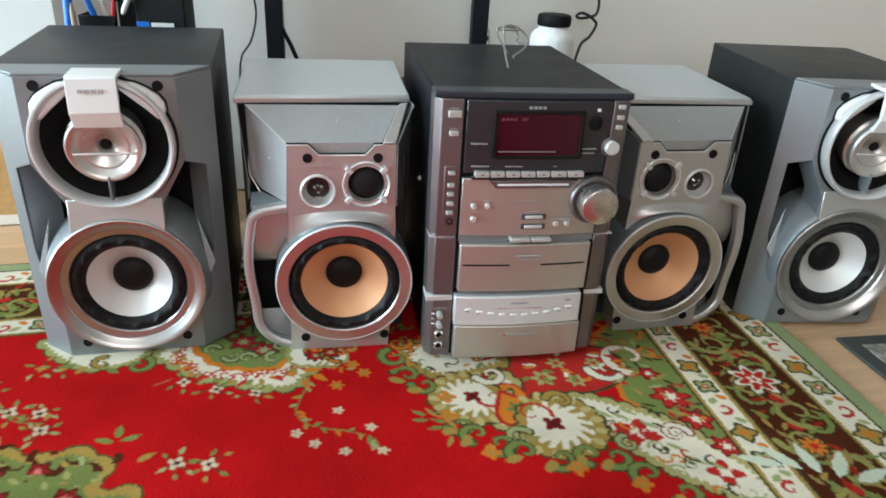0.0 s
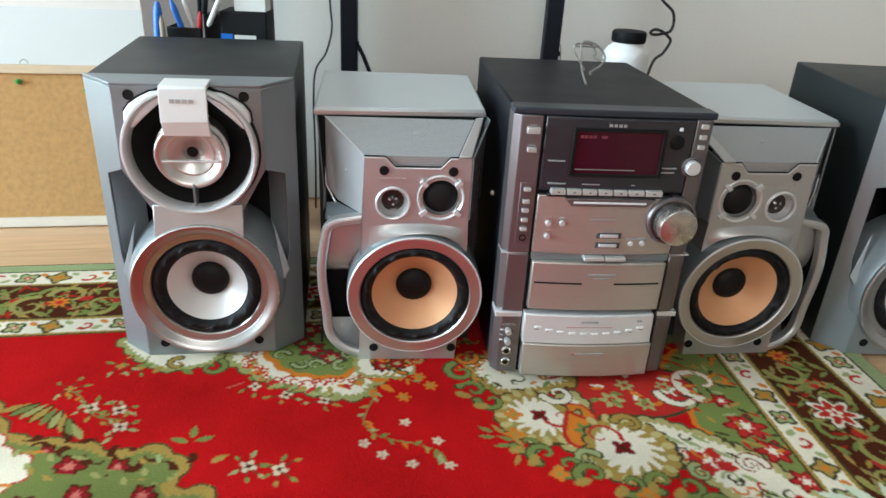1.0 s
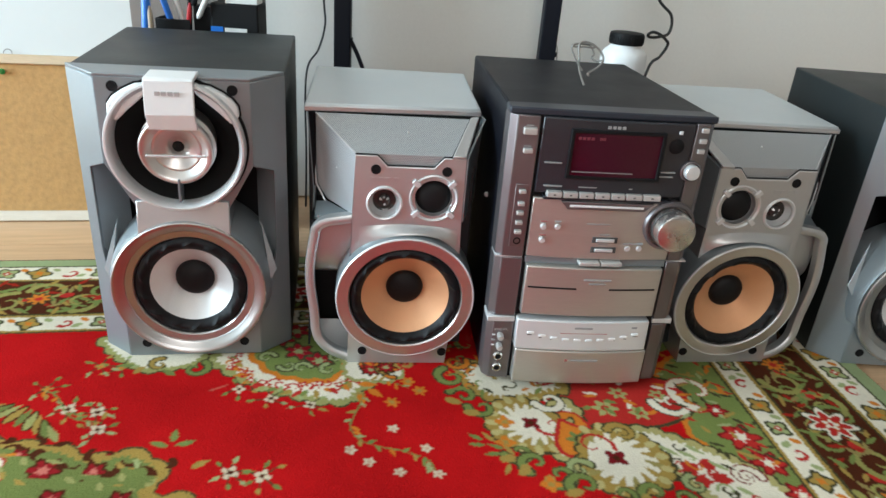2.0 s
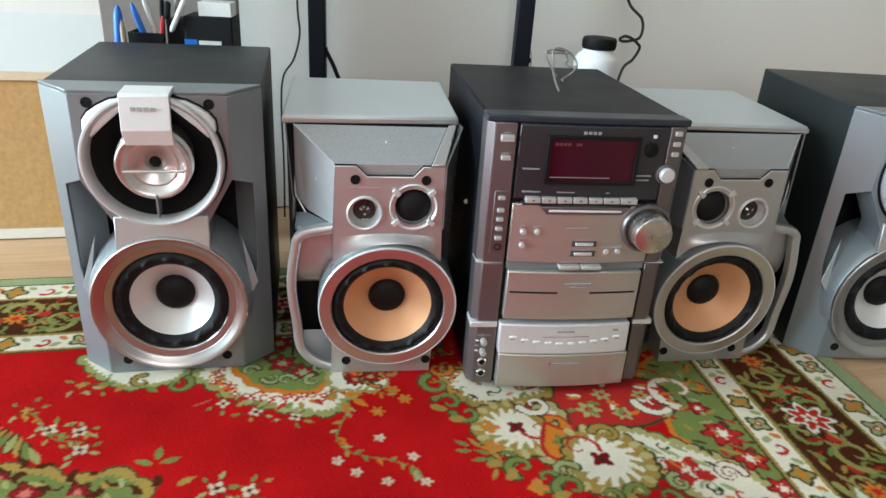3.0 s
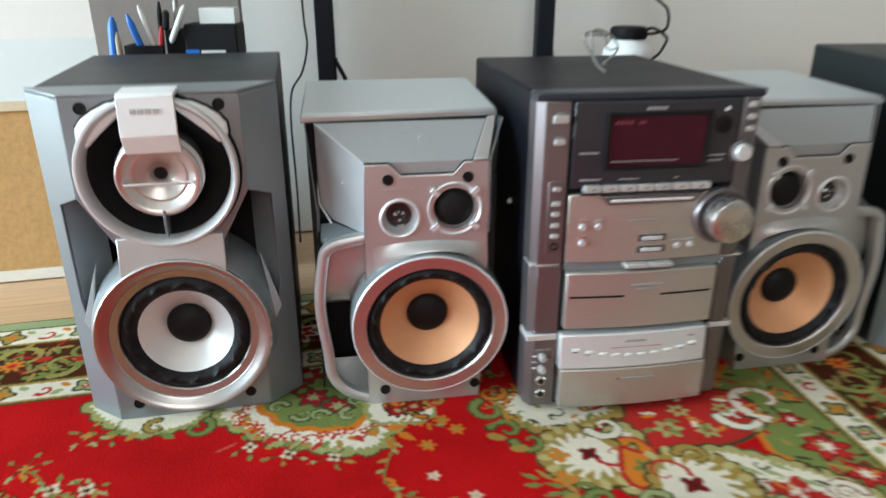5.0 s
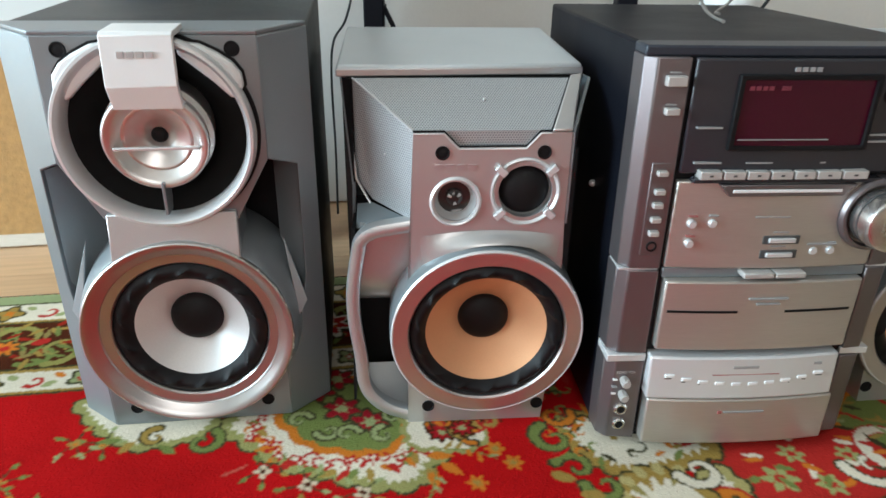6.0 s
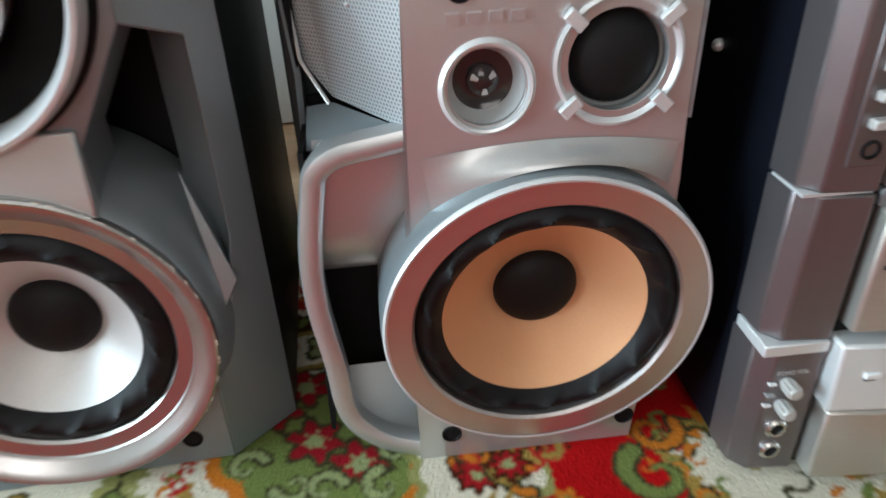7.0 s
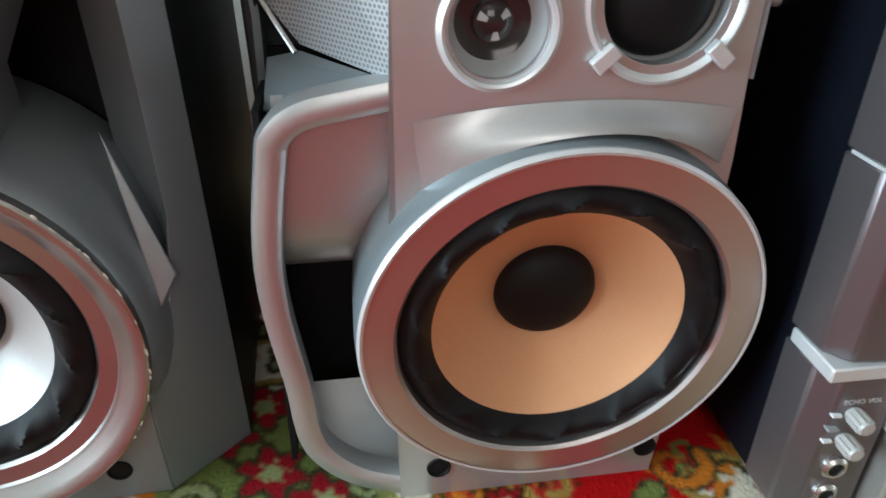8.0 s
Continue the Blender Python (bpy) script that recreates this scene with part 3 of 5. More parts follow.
    add("port_side", quad_sheet([(-0.1385, 0.018, 0.02), (-0.1385, 0.018, 0.225), (-0.1385, 0.09, 0.225), (-0.1385, 0.09, 0.02)], 0.003), VOID, ob, "outer wall of the recess")
    bm = bmesh.new()
    rows = []
    for i in range(17):
        f = i / 16
        z = 0.229 - 0.106 * math.sin(f * math.pi / 2) ** 0.8
        y = 0.026 + 0.060 * f ** 3
        rows.append([bm.verts.new((-0.134, y, z)), bm.verts.new((P0 - 0.001, y, z))])
    for p, q in zip(rows, rows[1:]):
        bm.faces.new((p[0], p[1], q[1], q[0]))
    add("port_scoop", bm, SILVER, ob, "curved silver scoop at the top of the recess")
    bm = bmesh.new()
    rows = []
    for i in range(9):
        f = i / 8
        z = 0.014 + 0.026 * f ** 2.0
        y = 0.004 + 0.056 * f
        rows.append([bm.verts.new((-0.130 + 0.034 * (1 - f) ** 2, y, z)), bm.verts.new((-0.040, y, z - 0.004 * (1 - f)))])
    for p, q in zip(rows, rows[1:]):
        bm.faces.new((p[0], p[1], q[1], q[0]))
    add("port_sill", bm, SILVER, ob, "pale curved sill at the bottom of the recess")
    # drum of the woofer and the arched fairing above it
    tip = tilted(add, WZ, 3.5, 0.0020)
    tip("drum", lathe(0, WZ, [(0.0985, -0.0125), (0.1000, -0.0085), (0.1005, -0.003), (0.1005, 0.03), (0.0985, 0.075)], 96), GUNMETAL, ob, "grey drum round the woofer")
    bm = bmesh.new()
    rows = []
    for i in range(33):
        f = i / 32
        xi = -0.0700 + 0.1330 * f
        xo = P0 + 0.006 + (P1 - P0 - 0.007) * f
        zi = WZ + math.sqrt(0.1014 ** 2 - xi * xi)
        zo = 0.2215 + 0.008 * (1 - ((xo + 0.008) / 0.078) ** 2)
        row = []
        for j in range(7):
            g = j / 6
            y = -0.0006 - 0.0125 * math.sin(g * math.pi / 2) ** 1.5 * max(0.0, math.sin(math.pi * f)) ** 0.9
            row.append(bm.verts.new((xo + (xi - xo) * g, y, zo + (min(zi, zo - 0.001) - zo) * g)))
        rows.append(row)
    for p, q in zip(rows, rows[1:]):
        for j in range(6):
            bm.faces.new((p[j], q[j], q[j + 1], p[j + 1]))
    bmesh.ops.recalc_face_normals(bm, faces=bm.faces)
    add("arch", bm, SILVER, ob, "arched silver fairing above the woofer")
    woofer_parts(tip, 0, WZ, 0.0795, 0.0635, 0.0270, -0.0095, 0.034, CONE_O, RINGMATT, "silver trim ring with a bright lip", "copper orange woofer cone",
                 [(0.0985, -0.0120), (0.0990, -0.0147), (0.0975, -0.0158), (0.0950, -0.0156), (0.0890, -0.0152), (0.0825, -0.0147), (0.0808, -0.0128), (0.0796, -0.004)], ob)
    tip("ring_lip", lathe(0, WZ, [(0.0992, -0.0127), (0.0996, -0.0150), (0.0982, -0.0166), (0.0968, -0.0162)], 96), BRIGHT, ob, "bright lip of the ring")
    # small dish tweeter
    tw = add("tweeter", lathe(-0.042, 0.2595, [(0.0250, 0.0004), (0.0249, -0.0008), (0.0242, -0.0012), (0.0237, -0.0022), (0.0229, -0.0030), (0.0215, -0.0024), (0.0203, 0.002), (0.0180, 0.010), (0.0158, 0.0135)], 56), BRIGHT, ob, "silver dish tweeter")
    add("tweeter_ring", lathe(-0.042, 0.2595, [(0.0160, 0.0133), (0.0118, 0.0150), (0.0086, 0.0150)], 40), GEM, tw, "dark inner ring")
    gem = add("tweeter_dome", lathe(-0.042, 0.2595, [(0.0088, 0.0152), (0.0082, 0.0118), (0.0055, 0.0098), (0.0, 0.0090)], 32), GEM, tw, "tiny shiny dome")
    for a0 in (20, 140, 260):
        add("dome_spoke", lathe(-0.042, 0.2595, [(0.0072, 0.0102), (0.0034, 0.0084)], 6, a0, a0 + 30), SATIN, gem, "bright spoke")
    # dome driver with its collar and four tabs
    dome = add("dome_collar", lathe(0.025, 0.2685, [(0.0335, 0.0005), (0.0338, -0.0014), (0.0322, -0.0022), (0.0300, -0.0005), (0.0262, 0.0075), (0.0245, 0.0110), (0.0235, 0.0130)], 64), BRIGHT, ob, "silver collar of the dome")
    add("dome", lathe(0.025, 0.2685, [(0.0250, 0.0120), (0.0243, 0.0085), (0.0225, 0.0055), (0.0175, 0.0022), (0.010, 0.0002), (0.0, -0.0004)], 48), CAP, dome, "black mesh dome")
    for a in (42, 138, 222, 318):
        r0 = 0.0325
        bm = box(-0.0034, 0.0034, -0.0052, -0.0005, -0.0058, 0.0058)
        bmesh.ops.transform(bm, matrix=Matrix.Translation((0.025 + r0 * math.cos(radians(a)), 0, 0.2685 + r0 * math.sin(radians(a)))) @ Matrix.Rotation(radians(90 - a), 4, "Y"), verts=bm.verts)
        add("collar_tab", bm, BRIGHT, dome, "bright tab", 0.0008)
    for i in range(4):
        x = -0.0585 + 0.0105 * i
        add("badge_mark", box(x - 0.0034, x + 0.0034, -0.0008, 0.0004, 0.2915, 0.2965), SATIN, ob, "plain raised badge mark")
    for x, z, r in ((-0.0547, 0.3075, 0.0062), (0.0408, 0.3075, 0.0062), (-0.0600, 0.0215, 0.0062), (0.0600, 0.0205, 0.0062)):
        add("screw_socket", screw_hole(x, z, r, -0.0012), VOID, ob, "black screw socket")
    return ob


small_speaker(pose(0.1415, 1.0325, 0, 0, 0, 7.5), False, "silver speaker with orange woofer and grey grille on the carpet")
small_speaker(pose(0.645, 1.107, 0, 0, 0, 9.0), True, "mirrored silver speaker with orange woofer beside the stereo")


# ---- stereo main unit ----
def bowed(x0, x1, z0, z1, y, sag, thick=0.012, n=16, lean=0.0):
    """A panel bowed forward in plan; lean: how much its lower edge stands further out."""
    bm = bmesh.new()
    rows = []
    mid, half = (x0 + x1) / 2, (x1 - x0) / 2
    for i in range(n + 1):
        x = x0 + (x1 - x0) * i / n
        yy = y - sag * (1 - ((x - mid) / half) ** 2)
        rows.append([bm.verts.new((x, yy - lean, z0)), bm.verts.new((x, yy, z1)), bm.verts.new((x, y + thick, z1)), bm.verts.new((x, y + thick, z0))])
    for p, q in zip(rows, rows[1:]):
        for j in range(4):
            k = (j + 1) % 4
            bm.faces.new((p[j], q[j], q[k], p[k]))
    bm.faces.new(rows[0])
    bm.faces.new(rows[-1][::-1])
    bmesh.ops.recalc_face_normals(bm, faces=bm.faces)
    return bm


def lettering(text, size, x, y, z, mat, parent):
    cu = bpy.data.curves.new("lettering", "FONT")
    cu.body, cu.size, cu.extrude, cu.align_x = text, size, 0.00015, "CENTER"
    tmp = bpy.data.objects.new("lettering", cu)
    me = bpy.data.meshes.new_from_object(tmp)
    bpy.data.objects.remove(tmp)
    me.materials.clear()
    me.materials.append(mat)
    me.transform(pose(x, y, z, 90, 0, 0))
    ob = new("lettering", me)
    ob.parent = parent
    return ob


def stereo(m):
    ob = thing("stereo_system", m, "stacked silver stereo system with dark red display on the carpet", "stereo")

    def add(name, bm, mat, parent=ob, label="", bevel=0.0, smooth=40):
        return part(name, bm, mat, parent, label, bevel, smooth)

    WL, WR, H, D, B = -0.1290, 0.1415, 0.411, 0.380, 0.010
    add("case", box(WL + 0.001, WR - 0.001, 0.030, D, B, H - 0.0005), BLACKBOX, ob, "black steel case", 0.003)
    for x in (-0.1, 0.1):
        for y in (0.05, 0.36):
            add("foot", lathe(0, 0, [(0.018, 0.0), (0.018, 0.0095), (0.0, 0.0095)], 20), VOID, ob, "round black foot").matrix_local = pose(x, y, 0.0100, 90, 0, 0)
    add("top_front", bowed(WL, WR, H - 0.009, H, 0.003, 0.004, 0.03), SLATE, ob, "dark bowed front edge of the top", 0.002)
    # side pillars in three storeys with bright seams
    for s in (-1, 1):
        for z0, z1 in ((B, 0.1065), (0.1150, 0.2070), (0.2085, H - 0.009)):
            xo, xi = (WL, -0.0905) if s < 0 else (WR, 0.1125)
            bm = bmesh.new()
            ring = []
            for z in (z0, z1):
                ring.append([bm.verts.new(p) for p in ((xo, 0.034, z), (xo - s * 0.001, 0.010, z), (xo - s * 0.010, 0.0, z), (xi, -0.0025, z), (xi, 0.034, z))])
            for j in range(5):
                k = (j + 1) % 5
                bm.faces.new((ring[0][j], ring[0][k], ring[1][k], ring[1][j]))
            bm.faces.new(ring[0])
            bm.faces.new(ring[1][::-1])
            bmesh.ops.recalc_face_normals(bm, faces=bm.faces)
            add("pillar", bm, PILLAR, ob, "silver side pillar, tinted for the carpet's reflection", 0.0015, 30)
        x0, x1 = (WL - 0.0005, -0.0905) if s < 0 else (0.1125, WR + 0.0005)
        add("seam_strip", box(x0, x1, -0.0035 if s < 0 else 0.0005, 0.03, 0.1068, 0.1148), BRIGHT, ob, "bright seam strip", 0.001)
        add("seam_line", box(x0 + (0.001 if s < 0 else 0.0), x1 - 0.001, 0.0005, 0.03, 0.2069, 0.2086), BRIGHT, ob, "fine bright seam")
    add("core", box(-0.092, 0.114, 0.003, 0.032, B, H - 0.009), VOID, ob, "black core behind the panels")
    # display storey
    X0, X1 = -0.0870, 0.1110
    fascia = add("display_panel", bowed(X0, X1, 0.302, 0.4018, -0.003, 0.005, 0.01), GLASSY, ob, "glossy dark display panel", 0.002)
    add("display", bowed(-0.0475, 0.0690, 0.328, 0.386, -0.0075, 0.0022, 0.004), REDSCREEN, fascia, "dark red unlit display", 0.0008)
    add("display_frame", plate([(-0.0510, 0.3248), (0.0725, 0.3248), (0.0725, 0.3892), (-0.0510, 0.3892)], [[(-0.0465, 0.329), (0.0680, 0.329), (0.0680, 0.385), (-0.0465, 0.385)]], -0.0106, -0.004), VOID, fascia, "black display frame", 0.0008)
    add("display_line", box(-0.044, 0.036, -0.0108, -0.0094, 0.3342, 0.3350), INK, fascia, "fine pale line")
    for i in range(4):
        x = -0.006 + 0.0062 * i
        add("badge_mark", box(x, x + 0.0042, -0.0100, -0.0085, 0.3918, 0.3953), INK, fascia, "plain badge mark")
    for x, z, w in ((-0.0415, 0.3765, 0.022), (-0.014, 0.3765, 0.008)):
        for i in range(4):
            add("display_glyph", box(x + w * i / 4, x + w * (i + 0.7) / 4, -0.0102, -0.0094, z, z + 0.0035), REDINKDIM, fascia, "faint glyph")
    for x, z, w in ((-0.0795, 0.3435, 0.022), (-0.077, 0.3125, 0.024), (-0.031, 0.3125, 0.026), (0.036, 0.3125, 0.005), (0.074, 0.337, 0.020), (0.074, 0.331, 0.018)):
        add("print_bar", box(x, x + w, -0.0078, -0.0035, z, z + 0.0014), INK, fascia, "fine grey print")
    add("sensor", lathe(0.0885, 0.3725, [(0.0098, 0.002), (0.0098, -0.0062), (0.0088, -0.0068), (0.0, -0.0066)], 32), VOID, fascia, "round black sensor window")
    add("indicator", box(0.0890, 0.0930, -0.0072, -0.003, 0.3885, 0.3925), WHITEINK, fascia, "small white mark")
    # key row
    kx = -0.072
    for i, w in enumerate((0.0205, 0.0205, 0.0205, 0.0205, 0.0195, 0.0225, 0.0240)):
        add("key", box(kx, kx + w - 0.0012, -0.0135, 0.0, 0.2995, 0.3070), PALE, ob, "pale transport key", 0.0008)
        add("key_mark", box(kx + w * 0.4, kx + w * 0.55, -0.0138, -0.0130, 0.3023, 0.3040), DARKINKSHADE, ob, "dark key mark")
        kx += w + 0.0008
    add("key_tray", box(-0.076, 0.0965, -0.0105, 0.0, 0.2955, 0.2995), GLASSY, ob, "dark tray under the keys", 0.0008)
    # amplifier storey
    face = add("amp_panel", bowed(X0, X1, 0.2105, 0.2955, -0.003, 0.006, 0.012), BRUSHED, ob, "brushed champagne panel", 0.0015)
    add("slot_step", plate([(-0.052, 0.2945), (-0.042, 0.2835), (0.062, 0.2835), (0.074, 0.2945)], [], -0.0125, -0.002), PILLAR, face, "stepped ledge above the panel", 0.001)
    add("slot", box(-0.040, 0.060, -0.0132, -0.004, 0.2872, 0.2902), WHITEINK, face, "long pale bar key", 0.0006)
    for x, z in ((-0.0695, 0.2560), (-0.0505, 0.2563), (-0.0690, 0.2365), (0.0500, 0.2280), (0.0665, 0.2285)):
        add("round_button", lathe(x, z, [(0.0040, 0.0), (0.0040, -0.0085), (0.0033, -0.0098), (0.0, -0.0100)], 20), BRIGHT, face, "tiny round button")
        add("button_print", box(x - 0.004, x + 0.004, -0.0086, -0.004, z + 0.0070, z + 0.0082), REDINK if x < -0.06 else INK, face, "tiny print")
    for z in (0.2400, 0.2255):
        add("rocker", box(0.004, 0.029, -0.0125, -0.004, z - 0.0022, z + 0.0022), BRIGHT, face, "slim rocker key", 0.0008)
        add("rocker_well", box(-0.001, 0.034, -0.0098, -0.004, z - 0.0042, z + 0.0042), DARKINKSHADE, face, "dark rocker surround", 0.0006)
    for x, z, w in ((-0.012, 0.2620, 0.032), (0.008, 0.2470, 0.014), (0.008, 0.2330, 0.014), (0.043, 0.2345, 0.028)):
        add("print_bar", box(x, x + w, -0.0096, -0.004, z, z + 0.0012), INK, face, "fine grey print")
    # volume knob
    KX, KZ = 0.1005, 0.2640
    knob = add("volume_knob", lathe(KX, KZ, [(0.0265, -0.012), (0.0265, -0.034), (0.0250, -0.0375), (0.0225, -0.0385), (0.0, -0.0372)], 64), CHROME, ob, "large polished volume knob", smooth=30)
    add("knob_bezel", lathe(KX, KZ, [(0.0345, 0.004), (0.0350, -0.010), (0.0330, -0.0135), (0.0305, -0.0138), (0.0290, -0.009), (0.0265, -0.009)], 64), PILLAR, knob, "grey dished bezel", smooth=30)
    add("knob_groove", lathe(KX, KZ, [(0.0268, -0.0215), (0.0268, -0.0235)], 64), DARKINKSHADE, knob, "dark groove")
    jog = add("jog_knob", lathe(0.1150, 0.3400, [(0.0100, 0.0), (0.0100, -0.0125), (0.0088, -0.0140), (0.0, -0.0145)], 40), BRIGHT, ob, "small round jog knob")
    add("jog_bezel", lathe(0.1150, 0.3400, [(0.0138, 0.002), (0.0138, -0.0062), (0.0120, -0.0075), (0.0100, -0.0050)], 40), PILLAR, jog, "bezel of the jog knob")
    # keys on the pillars
    for z, w, h in ((0.3830, 0.0170, 0.0085), (0.3575, 0.0120, 0.0060), (0.3030, 0.0092, 0.0046), (0.2858, 0.0092, 0.0050), (0.2730, 0.0092, 0.0050), (0.2592, 0.0092, 0.0050), (0.2459, 0.0092, 0.0050)):
        add("pillar_key", box(-0.1025 - w / 2, -0.1025 + w / 2, -0.0075, 0.001, z - h / 2, z + h / 2), PALE, ob, "pale pillar key", 0.0009)
        add("print_bar", box(-0.1075, -0.0960, -0.0018, 0.001, z + h / 2 + 0.0018, z + h / 2 + 0.0030), INK, ob, "fine print")
    add("key_channel", box(-0.1120, -0.0930, -0.0022, 0.001, 0.2230, 0.3120), PILLAR, ob, "raised channel round the keys", 0.0009)
    add("headphone_jack", lathe(-0.1020, 0.2320, [(0.0050, 0.0), (0.0050, -0.0030), (0.0036, -0.0034), (0.0034, -0.0010), (0.0, -0.0008)], 24), VOID, ob, "black headphone socket")
    for z in (0.3940, 0.3800, 0.3665):
        add("pillar_key", box(0.1190, 0.1285, -0.0048, 0.003, z - 0.0030, z + 0.0030), PALE, ob, "pale pillar key", 0.0008)
    # disc storey
    disc = add("disc_panel", bowed(-0.0850, 0.1070, 0.1235, 0.1990, -0.009, 0.005, 0.019), BRUSHED, ob, "bowed brushed disc panel", 0.002)
    # shade above the disc panel, put in as a darker strip
    add("disc_shade", bowed(X0, X1, 0.1990, 0.2095, -0.001, 0.002, 0.012), GUNMETAL, ob, "strip above the disc panel, shade put in as gunmetal", 0.001)
    for x0, x1 in ((-0.0802, -0.0126), (0.0336, 0.1003)):
        bm = bmesh.new()
        rows = []
        for i in range(9):
            x = x0 + (x1 - x0) * i / 8
            y = -0.009 - 0.005 * (1 - ((x - 0.011) / 0.096) ** 2)
            rows.append([bm.verts.new((x, y - 0.0006, 0.1658)), bm.verts.new((x, y - 0.0006, 0.1682)), bm.verts.new((x, y + 0.002, 0.1682)), bm.verts.new((x, y + 0.002, 0.1658))])
        for p, q in zip(rows, rows[1:]):
            for j in range(4):
                bm.faces.new((p[j], q[j], q[(j + 1) % 4], p[(j + 1) % 4]))
        bmesh.ops.recalc_face_normals(bm, faces=bm.faces)
        add("disc_slot", bm, VOID, disc, "thin black disc slot")
    for x in (-0.0150, 0.0155):
        add("eject_tab", box(x, x + 0.0290, -0.0165, 0.0, 0.2035, 0.2090), PALE, ob, "pale eject tab", 0.0012)
    add("print_bar", box(-0.004, 0.034, -0.0158, -0.006, 0.1805, 0.1822), INK, disc, "fine grey print")
    add("print_bar", box(0.004, 0.027, -0.0158, -0.006, 0.1750, 0.1764), INK, disc, "fine grey print")
    # tape storey
    deck = add("tape_panel", bowed(-0.0885, 0.1040, 0.0695, 0.1165, -0.011, 0.006, 0.020, lean=0.003), BRIGHT, ob, "bright bowed key panel", 0.002)
    for i in range(10):
        f = (i - 4.5) / 4.5
        x = 0.0082 + 0.0760 * f
        y = -0.0125 - 0.006 * (1 - ((x - 0.0078) / 0.096) ** 2)
        z = 0.0870 + 0.0090 * f * f
        add("deck_key", box(x - 0.0050, x + 0.0050, y - 0.0012, y + 0.004, z - 0.0018, z + 0.0018), WHITESILVER, deck, "slim curved-row key", 0.0006)
        # the shadow under each key, painted as a dark bar
        add("print_bar", box(x - 0.0048, x + 0.0048, y - 0.0002, y + 0.003, z - 0.0036, z - 0.0024), DARKINKSHADE, deck, "dark bar painted as the key's shadow")
    add("print_bar", box(-0.026, 0.042, -0.0184, -0.010, 0.0975, 0.0982), REDINK, deck, "fine red line")
    for x, z, w in ((-0.006, 0.1045, 0.026), (0.060, 0.1052, 0.010), (0.078, 0.1052, 0.008)):
        add("print_bar", box(x, x + w, -0.0180 if x < 0.05 else -0.0145, -0.008, z, z + 0.0030), INK, deck, "fine grey print")
    door = add("tape_door", bowed(-0.0865, 0.1070, 0.0130, 0.0685, -0.014, 0.006, 0.023), BRUSHED, ob, "bowed brushed tape door", 0.002)
    add("print_bar", box(-0.008, 0.034, -0.0210, -0.012, 0.0530, 0.0545), INK, door, "fine grey print")
    add("print_bar", box(-0.014, -0.010, -0.0208, -0.012, 0.0520, 0.0555), REDINK, door, "small print mark")
    # microphone corner of the left pillar
    for z in (0.0835, 0.0665):
        bm = lathe(-0.1085, z, [(0.0043, 0.0), (0.0041, -0.0105), (0.0036, -0.0120), (0.0, -0.0122)], 24)
        add("mic_knob", bm, PALE, ob, "pale grooved knob", smooth=30)
        for i in range(10):
            a = radians(36 * i)
            add("knob_rib", box(-0.1085 + 0.0040 * math.cos(a) - 0.0006, -0.1085 + 0.0040 * math.cos(a) + 0.0006, -0.0105, -0.002, z + 0.0040 * math.sin(a) - 0.0006, z + 0.0040 * math.sin(a) + 0.0006), PALE, ob, "fine knob rib")
        add("print_bar", box(-0.1195, -0.1150, -0.0020, 0.001, z - 0.0008, z + 0.0006), WHITEINK, ob, "fine print")
    for z in (0.0475, 0.0285):
        add("mic_jack", lathe(-0.1080, z, [(0.0070, 0.0), (0.0070, -0.0028), (0.0055, -0.0042), (0.0042, -0.0040), (0.0038, 0.000), (0.0, 0.001)], 28), CHROME, ob, "metal microphone socket")
        add("jack_hole", lathe(-0.1080, z, [(0.0040, -0.0032), (0.0, -0.0030)], 20), VOID, ob, "black socket hole")
    lettering("ECHO VOL", 0.0040, -0.1080, -0.0032, 0.0922, PALE, ob)
    add("print_bar", box(-0.1200, -0.1150, -0.0032, 0.001, 0.0745, 0.0758), INK, ob, "fine grey print")
    bm = bmesh.new()
    bmesh.ops.create_icosphere(bm, subdivisions=2, radius=0.004, matrix=Matrix.Translation((WL - 0.0005, 0.11, 0.255)))
    add("case_screw", bm, BRIGHT, ob, "case screw head")
    return ob


STEREO = pose(0.390, 1.0145, 0, 0, 0, 6.7)
stereo(STEREO)


# ---- background things ----
def cable(name, points, r, mat, label, category="cable", k=8, m=ROOM):
    ob = link(name, sweep(smooth_path(points, k), round_section(r, 8), up=(0.1, 0.2, 1)), mat)
    ob.matrix_world = m
    return tagged(ob, label, category)


cable("aerial_wire", [(0.005, 0.160, 0.4125), (0.016, 0.215, 0.4130), (0.024, 0.262, 0.4200), (0.0240, 0.268, 0.4330), (0.0215, 0.270, 0.4480), (0.0235, 0.272, 0.4555), (0.0340, 0.276, 0.4575), (0.0480, 0.276, 0.4530), (0.0590, 0.274, 0.4440), (0.0640, 0.270, 0.4320), (0.0560, 0.266, 0.4215), (0.0460, 0.264, 0.4150), (0.0360, 0.250, 0.4130), (0.0330, 0.235, 0.4128)], 0.0017, WIREGREY, "grey aerial wire loop lying on the stereo top", m=STEREO)
cable("aerial_wire", [(0.0300, 0.262, 0.4150), (0.0185, 0.268, 0.4310), (0.0105, 0.270, 0.4460), (0.0125, 0.271, 0.4535), (0.0250, 0.273, 0.4550), (0.0420, 0.275, 0.4550), (0.0475, 0.273, 0.4500), (0.0300, 0.272, 0.4505), (0.0140, 0.271, 0.4500), (0.0180, 0.272, 0.4545), (0.0400, 0.276, 0.4525), (0.0485, 0.274, 0.4400), (0.0440, 0.270, 0.4350), (0.0520, 0.266, 0.4300), (0.0600, 0.262, 0.4330)], 0.0014, WIREGREY, "second turn of grey aerial wire on the stereo", m=STEREO)


